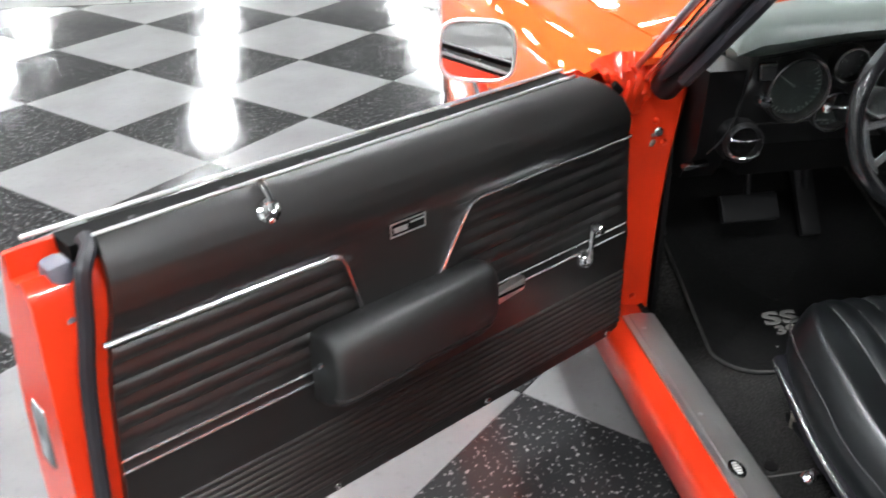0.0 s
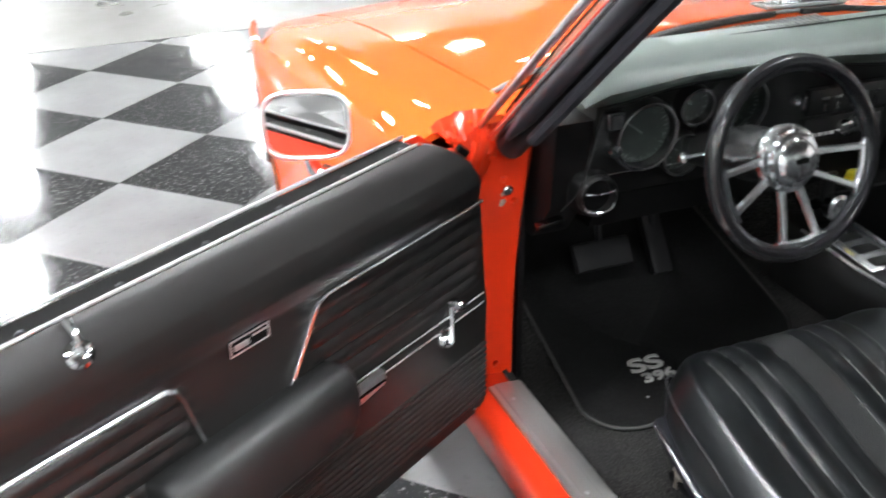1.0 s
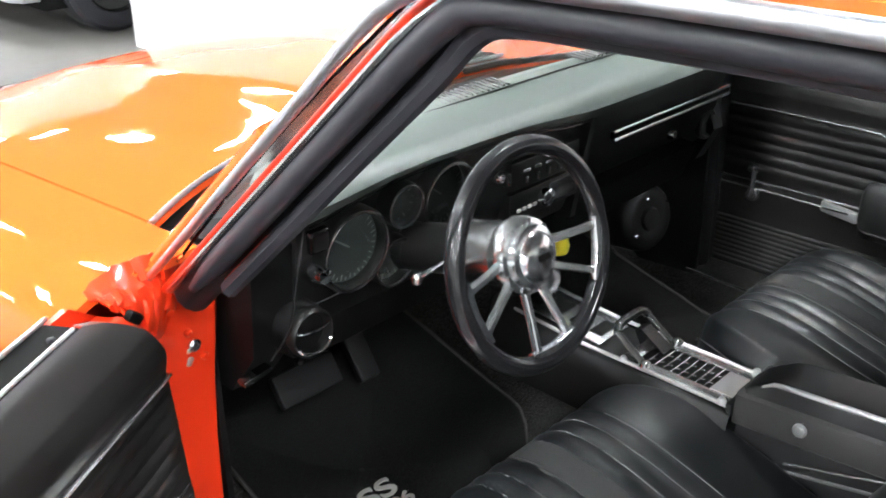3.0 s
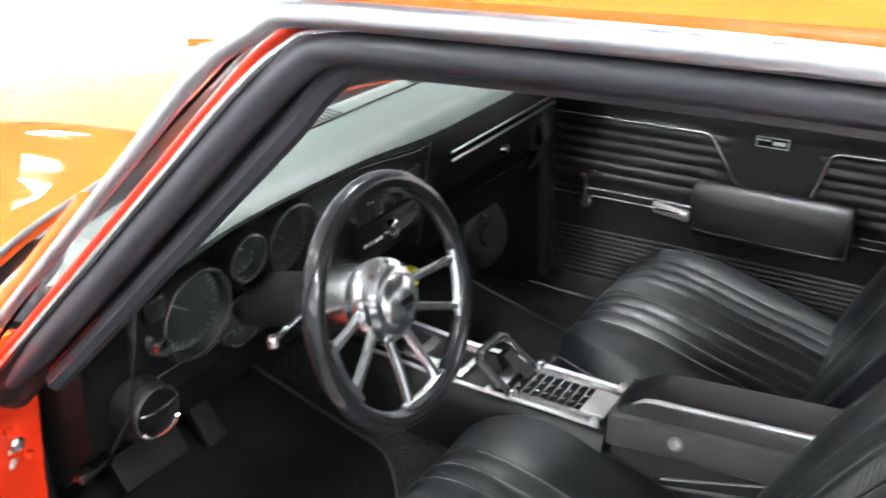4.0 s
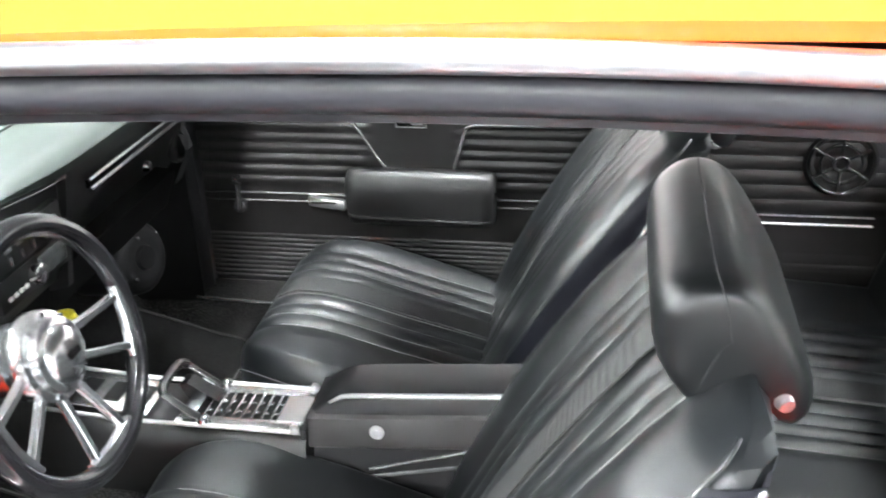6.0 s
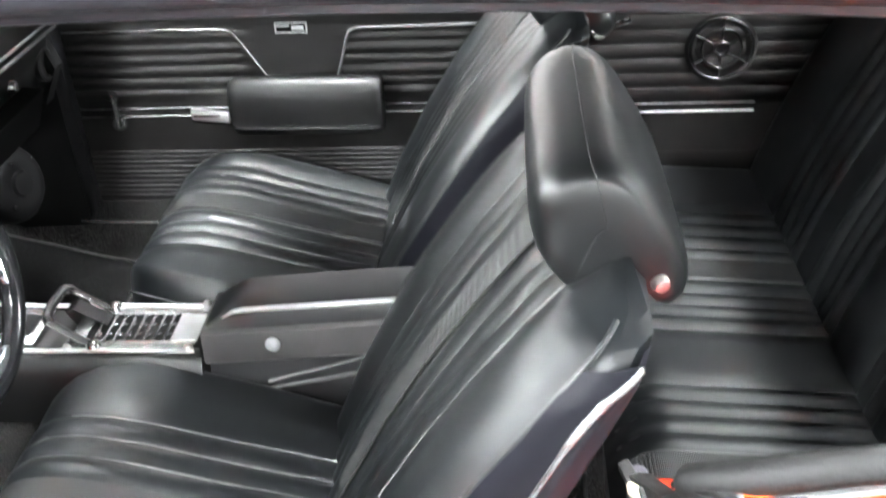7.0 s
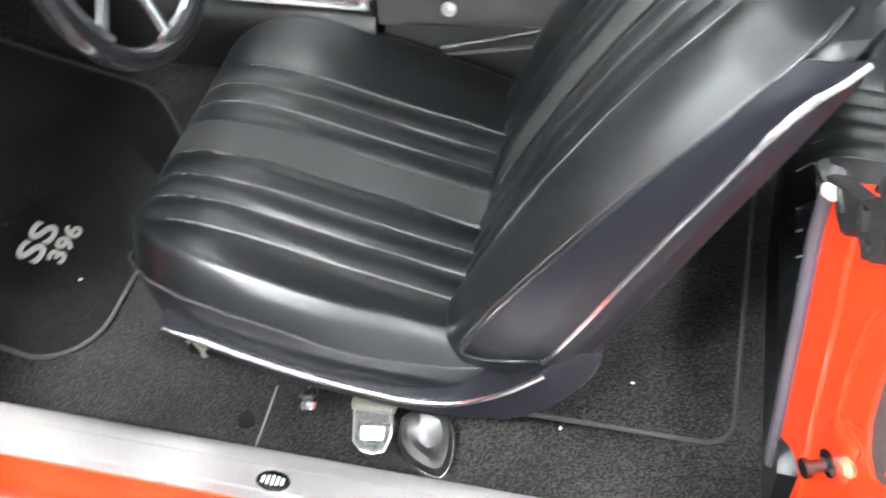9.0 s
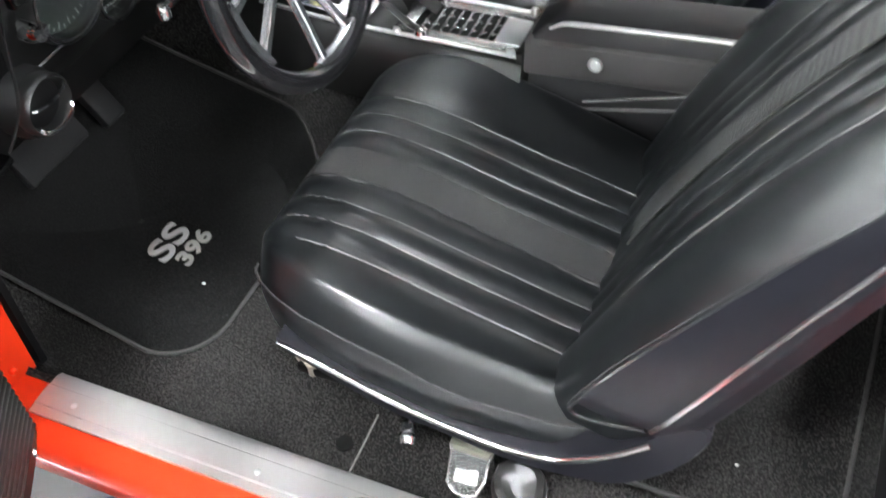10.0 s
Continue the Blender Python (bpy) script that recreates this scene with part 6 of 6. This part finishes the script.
part("track_bracket", bm, mat("dull_steel", (0.30, 0.27, 0.22), 0.5, 0.4, noise_scale=60, noise_amt=0.4), ds, "dull steel track bracket")

# ---- rear seat and rear cabin ----
RX0, RX1 = 0.10, 2 * CX - 0.055


REAR_SEAMS = (0.30, 0.345, 0.39, 0.435, 0.475, 0.545, 0.585, 0.622, 0.658, 0.692)


def rear_pleat(x):
    """Soft rolls between the seams, alike on both halves of the bench."""
    h = min(x, 2 * CX - x)
    if h <= REAR_SEAMS[0]:
        return 0.004 * min(1, (REAR_SEAMS[0] - h) / 0.03)
    for p, q in zip(REAR_SEAMS[:-1], REAR_SEAMS[1:]):
        if h <= q:
            return (0.009 * math.sin(math.pi * (h - p) / (q - p)) ** 0.65 - 0.004) if q - p < 0.06 else 0.001
    return 0.007 * math.sin(math.pi / 2 * min(1, (h - REAR_SEAMS[-1]) / 0.035)) ** 0.7 - 0.004


def rear_z(x, y):
    e = max(0, min(1, (x - RX0) / 0.06, (RX1 - x) / 0.06))
    f = max(0, min(1, (-0.985 - y) / 0.07))
    return 0.385 + 0.065 * math.sin(math.pi / 2 * e) ** 0.7 * math.sin(math.pi / 2 * f) ** 0.7 + rear_pleat(x) * min(e, f) - 0.07 * max(0, -1.06 - y)


bm = bmnew()
sheet(bm, lambda u, v: (RX0 + (RX1 - RX0) * u, -0.985 - 0.56 * v, rear_z(RX0 + (RX1 - RX0) * u, -0.985 - 0.56 * v)), 220, 24, 0.0)
prism(bm, [(-0.985, 0.385), (-0.995, 0.22), (-1.56, 0.22), (-1.545, 0.33)], "x", RX0, RX1)
rs = part("rear_seat", bm, SEATV, car, "pleated black vinyl rear bench seat")
for x in REAR_SEAMS + tuple(2 * CX - x for x in REAR_SEAMS):
    bm = bmnew()
    tube(bm, [(x, y, rear_z(x, y) + 0.0012) for y in [-1.0 - 0.36 * k / 12 for k in range(13)]], 0.0015, 6)
    part("piping", bm, PIPE, rs)
for side in (1, -1):
    bm = bmnew()
    xa, xb = CX - side * (CX - 0.479), CX - side * (CX - 0.541)
    sheet(bm, lambda u, v: (xa + (xb - xa) * u, -1.02 - 0.34 * v, rear_z(xa + (xb - xa) * u, -1.02 - 0.34 * v) + 0.0022), 4, 14, 0.002)
    part("woven_strip", bm, WEAVE, rs, "fine woven vinyl insert strip")


def rear_back(u, v):
    x = RX0 + (RX1 - RX0) * u
    edge = max(0, min(1, u / 0.04, (1 - u) / 0.04))
    return (x, -1.385 - 0.20 * v + 0.035 * math.sin(math.pi / 2 * edge) + rear_pleat(x) * 1.2 * edge + 0.02 * math.sin(math.pi * v), 0.38 + 0.51 * v - 0.02 * v * v)


bm = bmnew()
sheet(bm, rear_back, 220, 16, -0.03)
part("rear_backrest", bm, SEATV, rs, "pleated rear backrest")
bm = bmnew()
prism(bm, [(-1.50, 0.88), (-2.05, 0.90), (-2.05, 0.2), (-1.70, 0.2)], "x", 0.05, 2 * CX - 0.05)
part("rear_shelf", bm, VINYL, car)
# rear window and side roof pillars close the cabin
for flip in (0, 1):
    bm = bmnew()
    G = (lambda x: 2 * CX - x) if flip else (lambda x: x)
    loft(bm, [[(G(0.115), -1.45, 0.80), (G(0.075), -1.42, 1.27), (G(0.14), -1.44, 1.27), (G(0.16), -1.47, 0.80)], [(G(0.115), -2.05, 0.85), (G(0.085), -1.75, 1.25), (G(0.15), -1.75, 1.24), (G(0.17), -2.05, 0.85)]])
    part("roof_pillar", bm, VINYL, car)
bm = bmnew()
sheet(bm, lambda u, v: (0.14 + (2 * CX - 0.28) * u, -1.46 - 0.58 * v, 1.29 - 0.40 * v + 0.03 * math.sin(math.pi * u)), 10, 6, 0.004)
part("rear_window", bm, GLASSM, car, "clear curved rear window").visible_shadow = False


def trim_panel(flip):
    """Pleated trim beside the rear seat."""
    G = (lambda x: 2 * CX - x) if flip else (lambda x: x)
    bm = bmnew()

    def f(u, v):
        y, z = -0.915 - 0.81 * u, 0.36 + 0.74 * v
        o = 0.0
        if 0.575 < z < 0.80 and u > 0.06:
            o = 0.006 * abs(math.sin(math.pi * (z - 0.575) / 0.032)) ** 0.6
        elif z < 0.48:
            o = 0.002 * abs(math.sin(math.pi * (z - 0.36) / 0.0125))
        return (G(0.055 + o + 0.10 * max(0, z - 0.7)), y, z)
    sheet(bm, f, 12, 140, -0.012 if flip else 0.012)
    t = part("quarter_trim", bm, PANELV, car, "pleated black rear side trim")
    for z in (0.572, 0.552):
        bm = bmnew()
        tube(bm, [(G(0.066), -0.95, z), (G(0.066), -1.36, z)], 0.003, 6)
        part("trim_strip", bm, BRIGHT, t, "bright trim strip")
    return t


for flip in (1,):
    t = trim_panel(flip)
    bm = bmnew()
    m = Matrix.Translation((2 * CX - 0.068, -1.277, 0.694)) @ pose(0, 0, 0, 0, -90)
    lathe(bm, [(0.068, 0), (0.072, 0.010), (0.066, 0.016), (0.058, 0.014), (0.05, 0.002), (0.02, 0.0), (0.012, 0.010), (0, 0.012)], m, 32)
    sp = part("speaker", bm, PLASTIC, t, "round black speaker")
    bm = bmnew()
    for i in range(6):
        a = math.tau * i / 6
        tube(bm, [m @ Vector((0.014 * math.cos(a), 0.014 * math.sin(a), 0.014)), m @ Vector((0.062 * math.cos(a), 0.062 * math.sin(a), 0.016))], 0.003, 6)
    tube(bm, [m @ Vector((0.014 * math.cos(a), 0.014 * math.sin(a), 0.014)) for a in [math.tau * i / 14 for i in range(14)]], 0.004, 6, closed=True)
    for rr in (0.040, 0.063):
        tube(bm, [m @ Vector((rr * math.cos(a), rr * math.sin(a), 0.015)) for a in [math.tau * i / 28 for i in range(28)]], 0.0028, 6, closed=True)
    part("speaker_grille", bm, BEZEL, t, "spoked speaker grille")
    bm = bmnew()
    tube(bm, [(2 * CX - 0.085, -1.03, 0.735), (2 * CX - 0.10, -1.05, 0.75), (2 * CX - 0.095, -1.09, 0.765)], [0.008, 0.006, 0.008], 8)
    lathe(bm, [(0.018, 0), (0.015, 0.012), (0, 0.014)], Matrix.Translation((2 * CX - 0.075, -1.03, 0.735)) @ pose(0, 0, 0, 0, -90), 14)
    part("rear_window_crank", bm, CHROME, t, "chrome rear window crank")

# ---- loose floor mats ----
def floor_mat(x0, x1, y0, y1, rad, label, lift=0.006, top=MATM):
    pts = []
    for cx, cy, a0 in ((x1 - rad, y1 - rad, 0), (x0 + rad, y1 - rad, 90), (x0 + rad, y0 + rad, 180), (x1 - rad, y0 + rad, 270)):
        for k in range(7):
            a = radians(a0 + 15 * k)
            pts.append((cx + rad * math.cos(a), cy + rad * math.sin(a)))
    n = 24
    bm = bmnew()

    def Z(x, y):
        return floor_z(x, y) + lift
    cxm, cym = (x0 + x1) / 2, (y0 + y1) / 2
    rings = []
    for k in (0.02, 0.2, 0.4, 0.6, 0.8, 0.93, 1.0):
        rings.append([(cxm + (x - cxm) * k, cym + (y - cym) * k, Z(cxm + (x - cxm) * k, cym + (y - cym) * k)) for x, y in pts])
    rings.append([(x, y, Z(x, y) - lift + 0.001) for x, y in pts])
    loft(bm, rings, caps=False)
    ob = thing("floor_mat", (cxm, cym, floor_z(cxm, cym)), label, "mat", "floor mats")
    part("mat_top", bm, top, ob)
    bm = bmnew()
    tube(bm, [(x, y, Z(x, y) + 0.001) for x, y in pts], 0.0035, 6, closed=True)
    part("mat_binding", bm, BIND, ob, "grey bound edge")
    return ob


BIND = mat("mat_binding", (0.022, 0.022, 0.021), 0.8, noise_scale=90, noise_amt=0.4)
fm = floor_mat(0.165, 0.63, -0.06, 0.46, 0.09, "black carpet floor mat with silver embroidered lettering in the driver's footwell")
floor_mat(0.215, 0.66, -0.958, -0.62, 0.04, "plain black rear floor mat with grey edging", top=CARPET)
floor_mat(0.93, 1.38, -0.035, 0.40, 0.09, "plain black floor mat in the passenger's footwell")


def lettering(text, x, y, z, size, shear=0.0, width=1.0, thread=STITCH):
    cu = bpy.data.curves.new("lettering", "FONT")
    cu.body, cu.size, cu.extrude, cu.offset = text, size, 0.0012, 0.0012
    cu.align_x = "CENTER"
    cu.shear = shear
    tmp = new("tmp", cu)
    bpy.context.view_layer.update()
    me = bpy.data.meshes.new_from_object(tmp.evaluated_get(bpy.context.evaluated_depsgraph_get()))
    bpy.data.objects.remove(tmp)
    for v in me.vertices:
        v.co.x *= width
    me.materials.clear()
    me.materials.append(thread)
    ob = new("mat_lettering", me)
    ob.matrix_world = Matrix.Translation((x, y, z))
    ob.parent = fm
    ob.matrix_parent_inverse = fm.matrix_world.inverted()
    ob["label"] = "silver embroidered letters"
    return ob


lettering("SS", 0.366, 0.105, floor_z(0.35, 0.1) + 0.0075, 0.066, 0.15, 1.35)
lettering("396", 0.372, 0.066, floor_z(0.35, 0.1) + 0.0075, 0.042, 0.15, 1.25, mat("dull_thread", (0.30, 0.295, 0.28), 0.6))
# lint and a dark spot on the carpet
bm = bmnew()
for x, y in ((0.383, -0.931), (0.288, -0.821), (0.20, -0.735), (0.31, 0.02)):
    box(bm, (x, y, floor_z(x, y) + 0.009), (0.005, 0.003, 0.002), pose(0, 0, 0, 0, 0, x * 900), 0.0006)
tagged(part("lint", bm, WHITEP), "small pale lint specks on the carpet", "lint", kind="stuff")

# ---- floor tiles, the nearest ones singly ----
TA, TB, T0 = Vector((0.3885, -0.3885)), Vector((0.3885, 0.3885)), Vector((-0.942, 1.845))
SIDE = TA.length
bm = bmnew()
box(bm, (0, 0, -0.004), (SIDE - 0.0016, SIDE - 0.0016, 0.008), pose(0, 0, 0, 0, 0, 45), 0.0008, 1)
proto = bpy.data.meshes.new("tile")
bm.to_mesh(proto)
bm.free()
proto_d = proto.copy()
proto.materials.append(TILE_L)
proto_d.materials.append(TILE_D)
cells = []
for i in range(-30, 31):
    for j in range(-30, 31):
        c = T0 + TA * (i + 0.5) + TB * (j + 0.5)
        if X0 - 0.4 < c.x < X1 + 0.4 and Y0 - 0.4 < c.y < FLOOR_END + 0.38:
            cells.append(((c - Vector((-0.9, 1.6))).length, c, (i + j) % 2))
cells.sort(key=lambda q: q[0])
for _, c, odd in cells[:300]:
    ob = new("tile", proto_d if odd else proto)
    ob.location = (c.x, c.y, 0)
    ob.parent = floor
for odd, nm, mt in ((0, "outer_light_tiles", TILE_L), (1, "outer_dark_tiles", TILE_D)):
    vs, fs = [], []
    for _, c, o in cells[300:]:
        if o == odd:
            k = len(vs)
            h = (SIDE - 0.0016) / math.sqrt(2)
            vs += [(c.x + h, c.y, 0), (c.x, c.y + h, 0), (c.x - h, c.y, 0), (c.x, c.y - h, 0)]
            fs.append((k, k + 1, k + 2, k + 3))
    me = bpy.data.meshes.new(nm)
    me.from_pydata(vs, [], fs)
    me.materials.append(mt)
    ob = new(nm, me)
    ob.parent = floor
    tagged(ob, kind="stuff")
